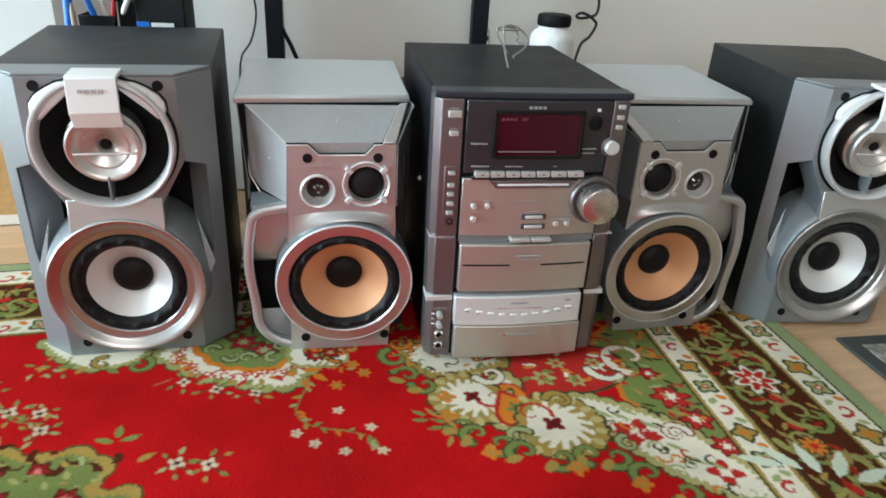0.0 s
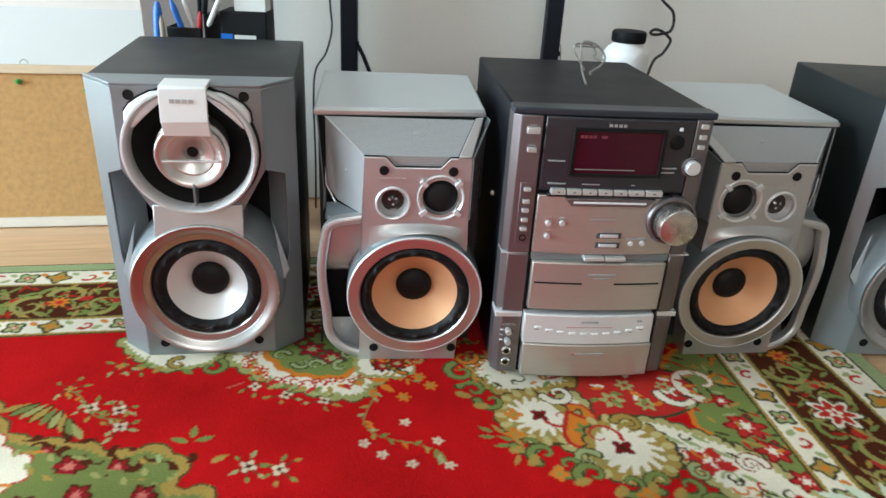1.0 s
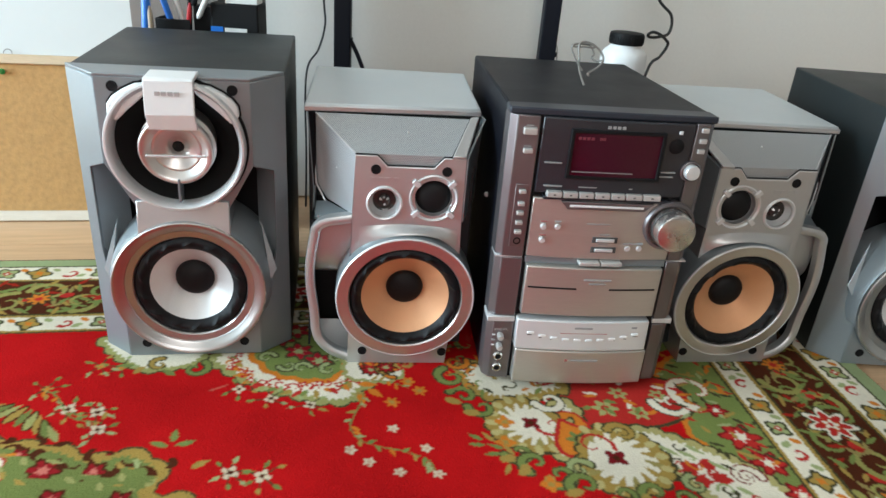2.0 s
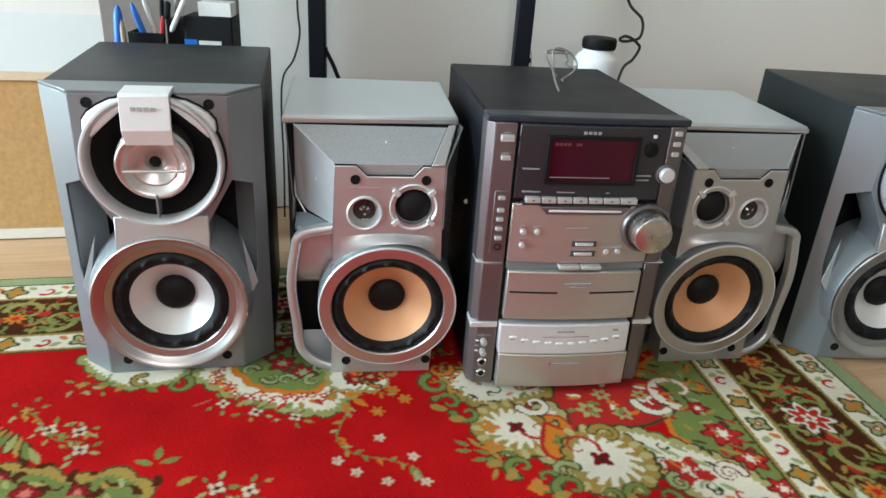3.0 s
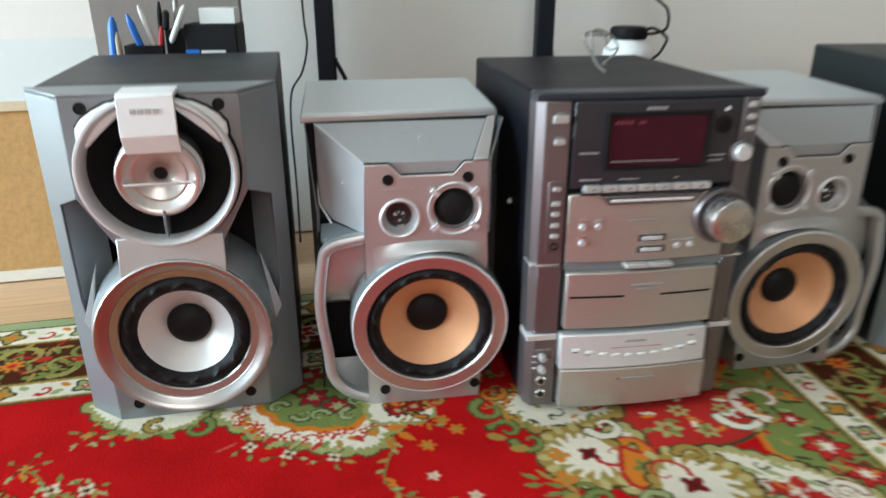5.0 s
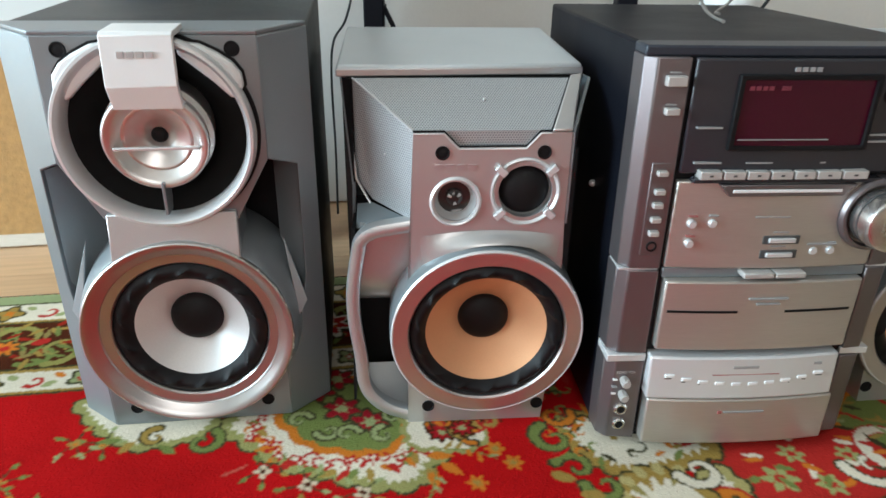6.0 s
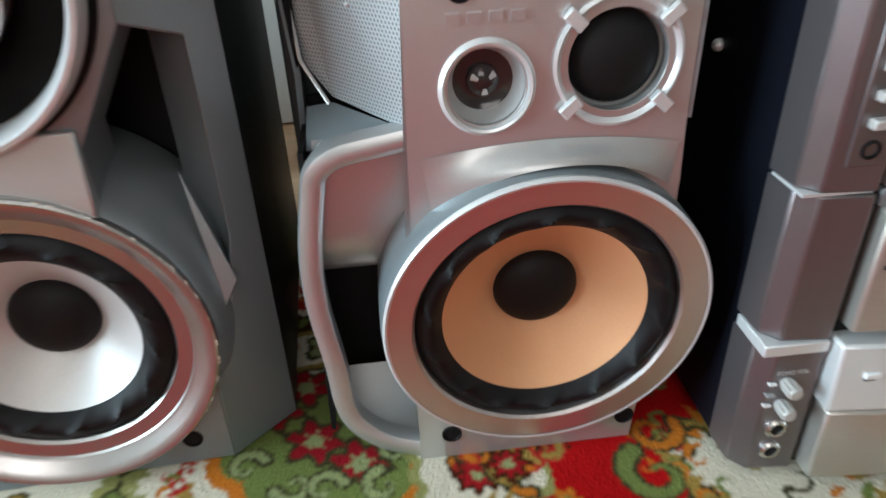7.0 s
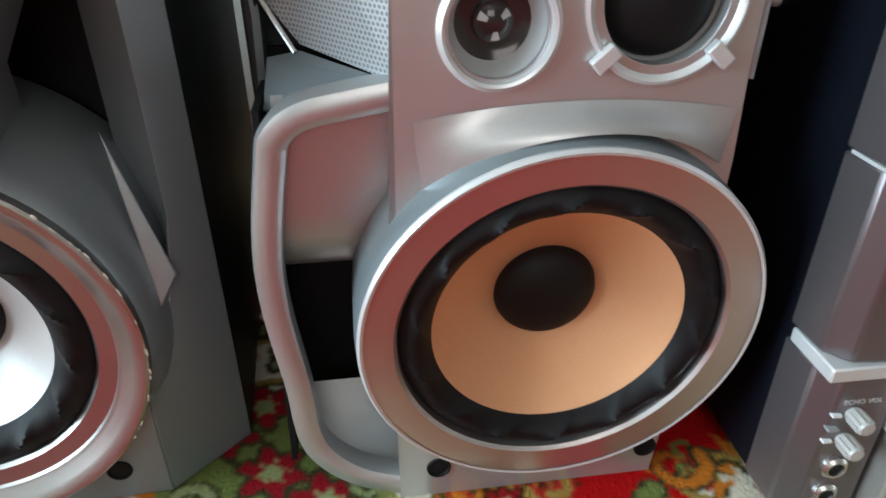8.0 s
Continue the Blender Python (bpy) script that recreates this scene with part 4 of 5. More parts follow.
def rack(m):
    ob = thing("metal_rack", m, "black painted steel rack standing behind the speakers", "rack")
    for x in (-0.010, 0.437):
        part("upright", box(x - 0.018, x + 0.018, 1.700, 1.735, -0.006, 1.25), RACKBLACK, ob, "black square upright", 0.003)
        part("bracket", box(x + 0.018, x + 0.0215, 1.704, 1.722, 0.368, 0.378), RACKBLACK, ob, "small bracket", 0.001)
    part("brace", sweep([(0.008, 1.712, 0.372), (0.022, 1.712, 0.345), (0.052, 1.712, 0.272)], [(-0.004, -0.004), (0.004, -0.004), (0.004, 0.004), (-0.004, 0.004)]), RACKBLACK, ob, "slanting brace")
    part("shelf", box(0.02, 0.68, 1.53, 1.699, 0.265, 0.285), RACKBLACK, ob, "low shelf", 0.003)
    for x in (0.05, 0.65):
        part("shelf_leg", box(x - 0.012, x + 0.012, 1.55, 1.574, -0.006, 0.265), RACKBLACK, ob, "short leg", 0.002)
    return ob


rack(ROOM)


def jar(m):
    ob = thing("jar", m, "white plastic jar with black screw lid on the rack", "jar")
    def turned(prof, n=48):
        bm = lathe(0, 0, prof, n)
        bmesh.ops.transform(bm, matrix=Matrix.Rotation(radians(-90), 4, "X"), verts=bm.verts)
        bmesh.ops.recalc_face_normals(bm, faces=bm.faces)
        return bm
    part("body", turned([(0.0, 0.0), (0.043, 0.0), (0.0465, -0.004), (0.047, -0.010), (0.047, -0.105), (0.0455, -0.115), (0.040, -0.123), (0.034, -0.127), (0.031, -0.131), (0.031, -0.140), (0.0, -0.140)]), JARWHITE, ob, "white rounded body")
    lid = turned([(0.0335, -0.134), (0.0345, -0.136), (0.0345, -0.153), (0.0330, -0.156), (0.0300, -0.157), (0.0, -0.1565)])
    lid_ob = part("lid", lid, VOID, ob, "black ribbed screw lid", smooth=30)
    for i in range(40):
        a = 2 * math.pi * i / 40
        bm = box(-0.0006, 0.0006, -0.0008, 0.0008, 0.138, 0.152)
        bmesh.ops.transform(bm, matrix=Matrix.Translation((0.0344 * math.cos(a), 0.0344 * math.sin(a), 0)), verts=bm.verts)
        part("rib", bm, VOID, lid_ob, smooth=0)
    return ob


jar(ROOM @ pose(0.577, 1.605, 0.285))

cable("wall_cable", [(-0.051, 1.70, 0.62), (-0.049, 1.70, 0.46), (-0.046, 1.70, 0.405), (-0.060, 1.70, 0.352), (-0.083, 1.70, 0.315), (-0.090, 1.70, 0.25), (-0.088, 1.69, 0.12), (-0.086, 1.66, 0.0)], 0.0022, CABLE, "thin black cable hanging along the wall")
cable("wall_cable", [(0.665, 1.795, 0.62), (0.688, 1.8, 0.507), (0.729, 1.8, 0.464), (0.732, 1.8, 0.426), (0.709, 1.798, 0.4155), (0.688, 1.795, 0.4140), (0.681, 1.79, 0.4200), (0.690, 1.785, 0.4265), (0.706, 1.784, 0.4225), (0.722, 1.785, 0.4120), (0.731, 1.79, 0.4000), (0.722, 1.8, 0.372), (0.700, 1.8, 0.345), (0.690, 1.8, 0.25), (0.69, 1.79, 0.0)], 0.0034, CABLE, "black flex curling down the wall behind the jar", k=10)
cable("wall_cable", [(0.452, 1.745, 0.47), (0.459, 1.742, 0.40), (0.468, 1.74, 0.34), (0.47, 1.73, 0.0)], 0.0012, WIREGREY, "thin grey wire beside the rack upright")


def shelf_unit(m):
    ob = thing("shelf_unit", m, "narrow grey-brown shelf unit against the wall", "shelf")
    part("back_panel", box(-0.384, -0.137, 1.525, 1.543, -0.006, 0.72), PANELBROWN, ob, "grey-brown upright board", 0.002)
    part("shelf", box(-0.375, -0.120, 1.392, 1.525, 0.318, 0.334), PANELBROWN, ob, "hidden shelf board", 0.0015)
    for x in (-0.36, -0.172):
        part("leg", box(x, x + 0.014, 1.395, 1.41, -0.006, 0.318), PANELBROWN, ob, "thin leg", 0.001)
    return ob


shelf_unit(ROOM)


def organiser(m):
    ob = thing("desk_organiser", m, "black plastic desk organiser holding pens and a card box", "organiser")
    part("tray", box(-0.185, 0.0, -0.045, 0.045, 0.0, 0.012), VOID, ob, "base tray", 0.002)
    part("pen_cup", plate([(-0.176, 0.012), (-0.119, 0.012), (-0.119, 0.096), (-0.176, 0.096)], [], -0.03, -0.027), VOID, ob, "front of the pen cup", 0.001)
    part("pen_cup_side", box(-0.179, -0.176, -0.03, 0.03, 0.012, 0.096), VOID, ob, "side of the pen cup", 0.001)
    part("block", box(-0.084, -0.002, -0.030, 0.040, 0.012, 0.1275), VOID, ob, "tall black compartment", 0.003)
    part("back_rest", box(-0.119, -0.084, -0.010, 0.040, 0.012, 0.118), VOID, ob, "middle black compartment", 0.002)
    part("label", box(-0.060, -0.022, -0.0312, -0.030, 0.080, 0.0875), PENWHITE, ob, "white sticker")
    part("sticker", box(-0.084, -0.063, -0.0312, -0.030, 0.078, 0.0890), PENBLUE, ob, "blue sticker")
    return ob


organiser(ROOM @ pose(-0.125, 1.455, 0.334))


def stick(name, foot, tip, r, mat, label, category, cap=None):
    """A pen or tool standing askew in the organiser."""
    a, b = Vector(foot), Vector(tip)
    d = b - a
    bm = bmesh.new()
    prof = [(0, 0.25), (0.02, 0.6), (0.1, 1.0), (0.86, 1.0), (0.93, 0.8), (1.0, 0.35)]
    rings = []
    q = d.to_track_quat("Z", "Y").to_matrix()
    for f, k in prof:
        rings.append([bm.verts.new(a + d * f + q @ Vector((r * k * math.cos(2 * math.pi * i / 10), r * k * math.sin(2 * math.pi * i / 10), 0))) for i in range(10)])
    for p, s in zip(rings, rings[1:]):
        for i in range(10):
            bm.faces.new((p[i], p[(i + 1) % 10], s[(i + 1) % 10], s[i]))
    bm.faces.new(rings[0][::-1])
    bm.faces.new(rings[-1])
    ob = link(name, bm, mat)
    ob.matrix_world = ROOM
    return tagged(ob, label, category, "pens in the organiser")


stick("marker_pen", (-0.318, 1.405, 0.347), (-0.3075, 1.405, 0.4740), 0.0075, PENBLUE, "thick blue marker standing beside the pen cup", "pen")
stick("glue_stick", (-0.3035, 1.402, 0.347), (-0.3030, 1.402, 0.4520), 0.0046, PENTAN, "small tan stick standing beside the pen cup", "pen")
stick("ballpoint_pen", (-0.262, 1.440, 0.360), (-0.2915, 1.425, 0.4770), 0.0055, PENBLUE, "blue pen leaning in the organiser", "pen")
stick("ballpoint_pen", (-0.2440, 1.445, 0.360), (-0.2745, 1.430, 0.4900), 0.0042, PENWHITE, "white and grey pen leaning in the organiser", "pen")
stick("felt_pen", (-0.2580, 1.435, 0.360), (-0.2440, 1.430, 0.4580), 0.0040, PENRED, "short red pen in the organiser", "pen")
stick("pencil", (-0.2400, 1.440, 0.452), (-0.2360, 1.440, 0.4820), 0.0055, VOID, "black pencil in the organiser", "pen")
stick("marker_pen", (-0.2290, 1.420, 0.4340), (-0.2010, 1.420, 0.4900), 0.0047, PENWHITE, "white marker leaning in the organiser", "pen")
stick("felt_pen", (-0.2260, 1.450, 0.452), (-0.2220, 1.450, 0.5000), 0.0042, WIREGREY, "grey felt pen standing in the organiser", "pen")
stick("pencil", (-0.2560, 1.450, 0.360), (-0.2480, 1.450, 0.4950), 0.0040, VOID, "black pencil in the organiser", "pen")
card = tagged(link("card_box", box(-0.1830, -0.1280, 1.428, 1.470, 0.4618, 0.4850), PENWHITE, bevel=0.001), "small white card box lying on the organiser", "box")
card.matrix_world = ROOM


def board(m):
    """Cork and white notice board leaning with its foot on the floor."""
    ob = thing("notice_board", m, "cork and white notice board leaning behind the speakers", "board")
    X0, X1 = -0.85, 0.245
    part("bottom_rail", box(X0, X1, -0.008, 0.008, 0.0, 0.021), WHITEWOOD, ob, "whitish bottom rail", 0.0015)
    part("cork_panel", box(X0, X1, -0.002, 0.006, 0.021, 0.318), CORK, ob, "brown cork panel")
    part("middle_rail", box(X0, X1, -0.008, 0.008, 0.318, 0.337), PALEWOOD, ob, "pale wooden middle rail", 0.0015)
    part("white_panel", box(X0, X1, -0.003, 0.006, 0.337, 0.80), WHITEBOARD, ob, "smooth white panel")
    hook = sweep([(-0.070 + 0.008 * math.cos(radians(a)), -0.011, 0.337 + 0.009 * math.sin(radians(a))) for a in range(0, 181, 20)], round_section(0.0009, 6))
    part("hook", hook, WIREGREY, ob, "small wire hook")
    for x, z, r in ((-0.085, 0.302, 0.006), (0.045, 0.285, 0.005)):
        part("push_pin", lathe(x, z, [(r, -0.004), (r * 0.9, -0.008), (r * 0.5, -0.010), (r * 0.55, -0.016), (0, -0.017)], 16), GREENPIN, ob, "green push pin")
    return ob


board(ROOM @ pose(-0.583, 1.521, -0.006, -19, 0, WALL_TURN))


def dark_mat(m):
    ob = thing("small_mat", m, "small dark patterned mat on the laminate floor", "mat")
    part("field", box(0.0, 0.6, -0.9, 0.0, -0.006, 0.000), MATDARK, ob, "dark grey-green woven field", 0.002)
    part("motif", box(0.028, 0.6, -0.87, -0.028, 0.0, 0.0012), MATPATTERN, ob, "worn cream floral inner field")
    return ob


MATDARK = material("dark_mat", (0.055, 0.06, 0.055), 0.95, 0.0, 0.5, 160, 0.4, 18, 0.6, 300)
MATPATTERN = material("mat_pattern", (0.05, 0.05, 0.045), 0.95, 0.0, 0.2, 300, 0.95, 42, 0.6, 300, tint=(0.42, 0.39, 0.33))
dark_mat(pose(0.9686, 1.0915, 0.0, 0, 0, 7.5))


# ---- carpet ----
RED, CREAM, GOLD, GREEN = (0.435, 0.0070, 0.0085), (0.70, 0.63, 0.50), (0.34, 0.22, 0.055), (0.165, 0.205, 0.058)
BROWN, ORANGE, WINE, OLIVE = (0.070, 0.018, 0.008), (0.56, 0.17, 0.022), (0.17, 0.010, 0.014), (0.055, 0.05, 0.022)
PALEGREEN, SCARLET = (0.30, 0.335, 0.150), (0.42, 0.025, 0.020)
FIELDGREEN, MOSS, DULLCREAM = (0.150, 0.180, 0.052), (0.30, 0.29, 0.105), (0.58, 0.47, 0.33)
CELL = 0.0016
BACK_SLOPE = math.tan(radians(9.5))
XE = 0.909


def back_edge(x):
    return 1.311 + BACK_SLOPE * (x + 0.5)


gx = np.concatenate([np.arange(-1.70, -0.78, 0.02), np.arange(-0.78, XE, CELL), [XE]])
gy = np.concatenate([np.arange(-0.60, 0.54, 0.02), np.arange(0.54, 1.53, CELL)])
cx, cy = (gx[1:] + gx[:-1]) / 2, (gy[1:] + gy[:-1]) / 2
rng = np.random.default_rng(5)
KX, KY = np.meshgrid(cx, cy)
KX0, KY0 = KX.copy(), KY.copy()
KX = KX + rng.normal(0, 0.0006, KX.shape)
KY = KY + rng.normal(0, 0.0006, KY.shape)
PILE = np.empty(KX.shape + (3,))
PILE[:] = RED


def window(x, y, r):
    i0, i1 = np.searchsorted(cx, (x - r, x + r))
    j0, j1 = np.searchsorted(cy, (y - r, y + r))
    return slice(j0, j1), slice(i0, i1)


def blob(x, y, a, b, turn, colour):
    w = window(x, y, max(a, b) + 0.01)
    c, s = math.cos(radians(turn)), math.sin(radians(turn))
    u, v = (KX[w] - x) * c + (KY[w] - y) * s, -(KX[w] - x) * s + (KY[w] - y) * c
    PILE[w][(u / a) ** 2 + (v / b) ** 2 < 1] = colour


def flower(x, y, r, petals, colour, heart, edge=None, turn=0.0):
    w = window(x, y, r * 1.5)
    dx, dy = KX[w] - x, KY[w] - y
    d, a = np.hypot(dx, dy), np.arctan2(dy, dx) + radians(turn)
    rim = r * (0.78 + 0.22 * np.cos(petals * a))
    if edge is not None:
        PILE[w][d < rim + 0.005] = edge
    PILE[w][d < rim] = colour
    PILE[w][(d < rim * 0.8) & (np.cos(petals * a) < -0.75) & (d > r * 0.3)] = heart
    PILE[w][d < r * 0.30] = heart


def leaf(x, y, length, width, turn, colour, edge=None):
    c, s = math.cos(radians(turn)), math.sin(radians(turn))
    w = window(x + c * length / 2, y + s * length / 2, length)
    u, v = (KX[w] - x) * c + (KY[w] - y) * s, -(KX[w] - x) * s + (KY[w] - y) * c
    f = np.clip(u / length, 0, 1)
    half = width * np.sin(np.pi * f ** 0.8) * 0.5
    ok = (u > 0) & (u < length)
    if edge is not None:
        PILE[w][ok & (np.abs(v) < half + 0.003)] = edge
    PILE[w][ok & (np.abs(v) < half)] = colour


def stroke(points, width, colour, taper=False):
    pts = [Vector((*p, 0)) for p in points]
    pts = smooth_path(pts, 6) if len(pts) > 2 else pts
    n = len(pts) - 1
    for i, (a, b) in enumerate(zip(pts, pts[1:])):
        ww = width * (1 - 0.75 * i / n) if taper else width
        m = (a + b) / 2
        w = window(m.x, m.y, (b - a).length / 2 + ww)
        d = b - a
        t = np.clip(((KX[w] - a.x) * d.x + (KY[w] - a.y) * d.y) / max(d.length_squared, 1e-9), 0, 1)
        dist = np.hypot(KX[w] - a.x - t * d.x, KY[w] - a.y - t * d.y)
        PILE[w][dist < ww / 2] = colour


def scroll(x, y, r, turn, turns, width, colour, edge=None, hand=1):
    pts = []
    k = int(14 * turns) + 4
    for i in range(k + 1):
        f = i / k
        a = radians(turn) + hand * 2 * math.pi * turns * f  # winding inwards
        rr = r * (1 - 0.82 * f)
        pts.append((x + rr * math.cos(a), y + rr * math.sin(a)))
    if edge is not None:
        stroke(pts, width + 0.006, edge, True)
    stroke(pts, width, colour, True)


def area(points, colour, edge=None, edge_width=0.006, lobes=0.0, lobe_size=0.03, rim=None, rim_width=0.012):
    """A filled outline, its rim scalloped when lobes is set."""
    P = [Vector((*p, 0)) for p in points]
    P = smooth_path([*P, P[0]], 6)
    xs, ys = [p.x for p in P], [p.y for p in P]
    w = window((min(xs) + max(xs)) / 2, (min(ys) + max(ys)) / 2, max(max(xs) - min(xs), max(ys) - min(ys)) / 2 + 0.04)
    X, Y = KX[w], KY[w]
    inside = np.zeros(X.shape, bool)
    near = np.full(X.shape, 9.0)
    along = np.zeros(X.shape)
    run = 0.0
    for a, b in zip(P, P[1:]):
        hit = ((a.y > Y) != (b.y > Y)) & (X < (b.x - a.x) * (Y - a.y) / ((b.y - a.y) or 1e-9) + a.x)
        inside ^= hit
        d = b - a
        t = np.clip(((X - a.x) * d.x + (Y - a.y) * d.y) / max(d.length_squared, 1e-9), 0, 1)
        dist = np.hypot(X - a.x - t * d.x, Y - a.y - t * d.y)
        closer = dist < near
        near = np.where(closer, dist, near)
        along = np.where(closer, run + t * d.length, along)
        run += d.length
    grow = lobes * np.abs(np.sin(np.pi * along / lobe_size))
    full = inside | (near < grow)
    if edge is not None:
        PILE[w][inside | (near < grow + edge_width)] = edge
    PILE[w][full] = colour
    if rim is not None:
        band = full & np.where(inside, near < rim_width * (0.45 + 0.55 * np.abs(np.sin(np.pi * along / 0.011))), True)
        PILE[w][band] = rim
    return w, full, near, along


def sprig(x, y, turn, n=3, size=0.014, colour=DULLCREAM, heart=BROWN):
    """A few small blossoms with leaves round them."""
    r = random.Random(int(x * 1000) * 7 + int(y * 1000))
    for i in range(n + 3):
        a = turn + 360 * i / (n + 3) + r.uniform(-20, 20)
        d = r.uniform(0.012, 0.022)
        stroke([(x, y), (x + d * math.cos(radians(a)), y + d * math.sin(radians(a)))], 0.0020, OLIVE)
        leaf(x + d * math.cos(radians(a)), y + d * math.sin(radians(a)), r.uniform(0.010, 0.017), 0.0062, a + r.uniform(-30, 30), r.choice((GREEN, GOLD, PALEGREEN)))
    flower(x, y, size * 0.78, 4, colour, heart, None, r.uniform(0, 90))


def vine(points, blossoms=(), colour=GREEN):
    stroke(points, 0.0022, colour)
    r = random.Random(len(points) * 31 + int(points[0][0] * 1000))
    P = smooth_path([Vector((*p, 0)) for p in points], 5)
    for i in range(1, len(P) - 1, 2):
        d = P[i + 1] - P[i - 1]
        a = math.degrees(math.atan2(d.y, d.x)) + r.choice((-55, 55))
        leaf(P[i].x, P[i].y, r.uniform(0.010, 0.018), 0.0060, a, r.choice((GREEN, GOLD, PALEGREEN, ORANGE)))
    for x, y in blossoms:
        flower(x, y, 0.0085, 5, DULLCREAM, (0.5, 0.3, 0.22))


def palmette(x, y, r, turn):
    """A cream half-round shell with golden scallops and a wine-red flower."""
    c, s = math.cos(radians(turn)), math.sin(radians(turn))
    pts = [(x + r * k * math.cos(radians(turn + a)), y + r * k * math.sin(radians(turn + a))) for a, k in ((-150, 0.75), (-100, 0.95), (-50, 1.0), (0, 1.02), (50, 1.0), (100, 0.95), (150, 0.75))]
    area(pts, GOLD, OLIVE, 0.004, 0.006, 0.020)
    inner = [(x + (px - x) * 0.80, y + (py - y) * 0.80) for px, py in pts]
    area(inner, CREAM)
    for i in range(13):
        a = turn - 132 + 22 * i
        ca, sa = math.cos(radians(a)), math.sin(radians(a))
        leaf(x + r * 0.98 * ca, y + r * 0.98 * sa, r * 0.50, 0.010, a + 180 - 14, GOLD if i % 3 else (0.30, 0.24, 0.08))
        blob(x + r * 0.94 * ca, y + r * 0.94 * sa, 0.009, 0.006, a, (0.46, 0.38, 0.16))
    scroll(x + r * 0.5 * math.cos(radians(turn + 150)), y + r * 0.5 * math.sin(radians(turn + 150)), r * 0.42, turn, 0.9, 0.006, SCARLET)
    flower(x, y, r * 0.25, 4, WINE, BROWN, None, 45)


def guard_band(place, s0, s1, d0, d1):
    """A cream guard stripe with stars, diamonds and red curls; place(s, d) maps run and depth to the plan."""
    mid, half = (d0 + d1) / 2, (d1 - d0) / 2
    k = int((s1 - s0) / 0.052)
    for i in range(k):
        s = s0 + (i + 0.5) * (s1 - s0) / k
        x, y = place(s, mid)
        if i % 3 == 0:
            flower(x, y, half * 0.80, 4, GOLD, ORANGE, OLIVE, 20 * i)
        elif i % 3 == 1:
            scroll(x, y, half * 0.62, 60 * i, 0.8, 0.007, SCARLET)
            blob(*place(s + 0.018, mid + half * 0.4), 0.009, 0.005, 40, PALEGREEN)
        else:
            flower(x, y, half * 0.75, 4, PALEGREEN, SCARLET, OLIVE, 45)
            flower(x, y, half * 0.34, 4, SCARLET, CREAM)
        blob(*place(s + 0.026, mid - half * 0.5), 0.008, 0.005, -30, PALEGREEN if i % 2 else ORANGE)


def main_band(place, s0, s1, d0, d1, ang):
    mid, half = (d0 + d1) / 2, (d1 - d0) / 2
    r = random.Random(int(s0 * 100) + 9)
    k = max(1, round((s1 - s0) / 0.30))
    step = (s1 - s0) / k
    for i in range(k * 5):
        s = s0 + (i + 0.2) * step / 5
        hand = 1 if i % 2 else -1
        x, y = place(s, mid + hand * half * 0.30)
        scroll(x, y, half * 0.60, ang + 90 * i, 1.1, 0.012, (0.27, 0.25, 0.075), None, hand)
        scroll(*place(s + step * 0.12, mid - hand * half * 0.42), half * 0.5, ang + 60 * i, 0.9, 0.010, GREEN, None, -hand)
        for j in range(15):
            a = r.uniform(0, 360)
            px, py = place(s + r.uniform(-0.04, 0.04), mid + r.uniform(-0.8, 0.8) * half)
            leaf(px, py, r.uniform(0.018, 0.036), 0.0075, a, r.choice((GOLD, GREEN, GREEN, (0.30, 0.02, 0.012), (0.26, 0.20, 0.07))))
        blob(*place(s + 0.03, mid + hand * half * 0.1), 0.012, 0.008, ang + 30, SCARLET)
    for i in range(k):
        s = s0 + (i + 0.5) * step
        x, y = place(s, mid)
        flower(x, y, half * 0.68, 7, CREAM, CREAM, OLIVE, 10)
        flower(x, y, half * 0.52, 7, SCARLET, ORANGE, None, 10)
        flower(x, y, half * 0.22, 5, CREAM, SCARLET)
        flower(*place(s + step * 0.5, mid + half * 0.1), half * 0.34, 8, ORANGE, SCARLET, OLIVE)


# border bands by their depth from the edge
DEPTH_R, DEPTH_B = XE - KX0, (back_edge(KX0) - KY0) * math.cos(radians(9.5))
DEPTH = np.minimum(DEPTH_R, DEPTH_B) + rng.normal(0, 0.0006, KX.shape)
for d0, d1, colour in ((0, 0.026, (0.27, 0.32, 0.16)), (0.026, 0.030, OLIVE), (0.030, 0.078, CREAM), (0.078, 0.083, GOLD), (0.083, 0.087, OLIVE), (0.087, 0.200, BROWN), (0.200, 0.204, OLIVE), (0.204, 0.210, GOLD), (0.210, 0.250, CREAM), (0.250, 0.255, GOLD), (0.255, 0.259, OLIVE)):
    PILE[(DEPTH >= d0) & (DEPTH < d1)] = colour
BORDER = DEPTH < 0.259
keep = PILE.copy()

# the field: sprays on red, cream and green arabesques towards the border
area([(0.655, 1.12), (0.60, 1.09), (0.555, 1.04), (0.572, 0.96), (0.55, 0.90), (0.60, 0.83), (0.645, 0.74), (0.66, 0.60), (0.72, 0.6), (0.72, 1.12)], GREEN, ORANGE, 0.008, 0.004, 0.03)
area([(0.50, 1.12), (0.56, 1.10), (0.66, 1.16), (0.66, 1.22), (0.48, 1.22)], GREEN)
area([(0.385, 0.985), (0.44, 1.03), (0.50, 1.035), (0.565, 1.018), (0.572, 0.96), (0.53, 0.925), (0.49, 0.912), (0.44, 0.915), (0.398, 0.90), (0.375, 0.94)], SCARLET, OLIVE, 0.006)
for x, y, r in ((0.440, 0.947, 0.020), (0.488, 0.940, 0.016), (0.47, 0.985, 0.015), (0.53, 0.985, 0.014)):
    flower(x, y, r, 6, (0.33, 0.34, 0.13), SCARLET, None)
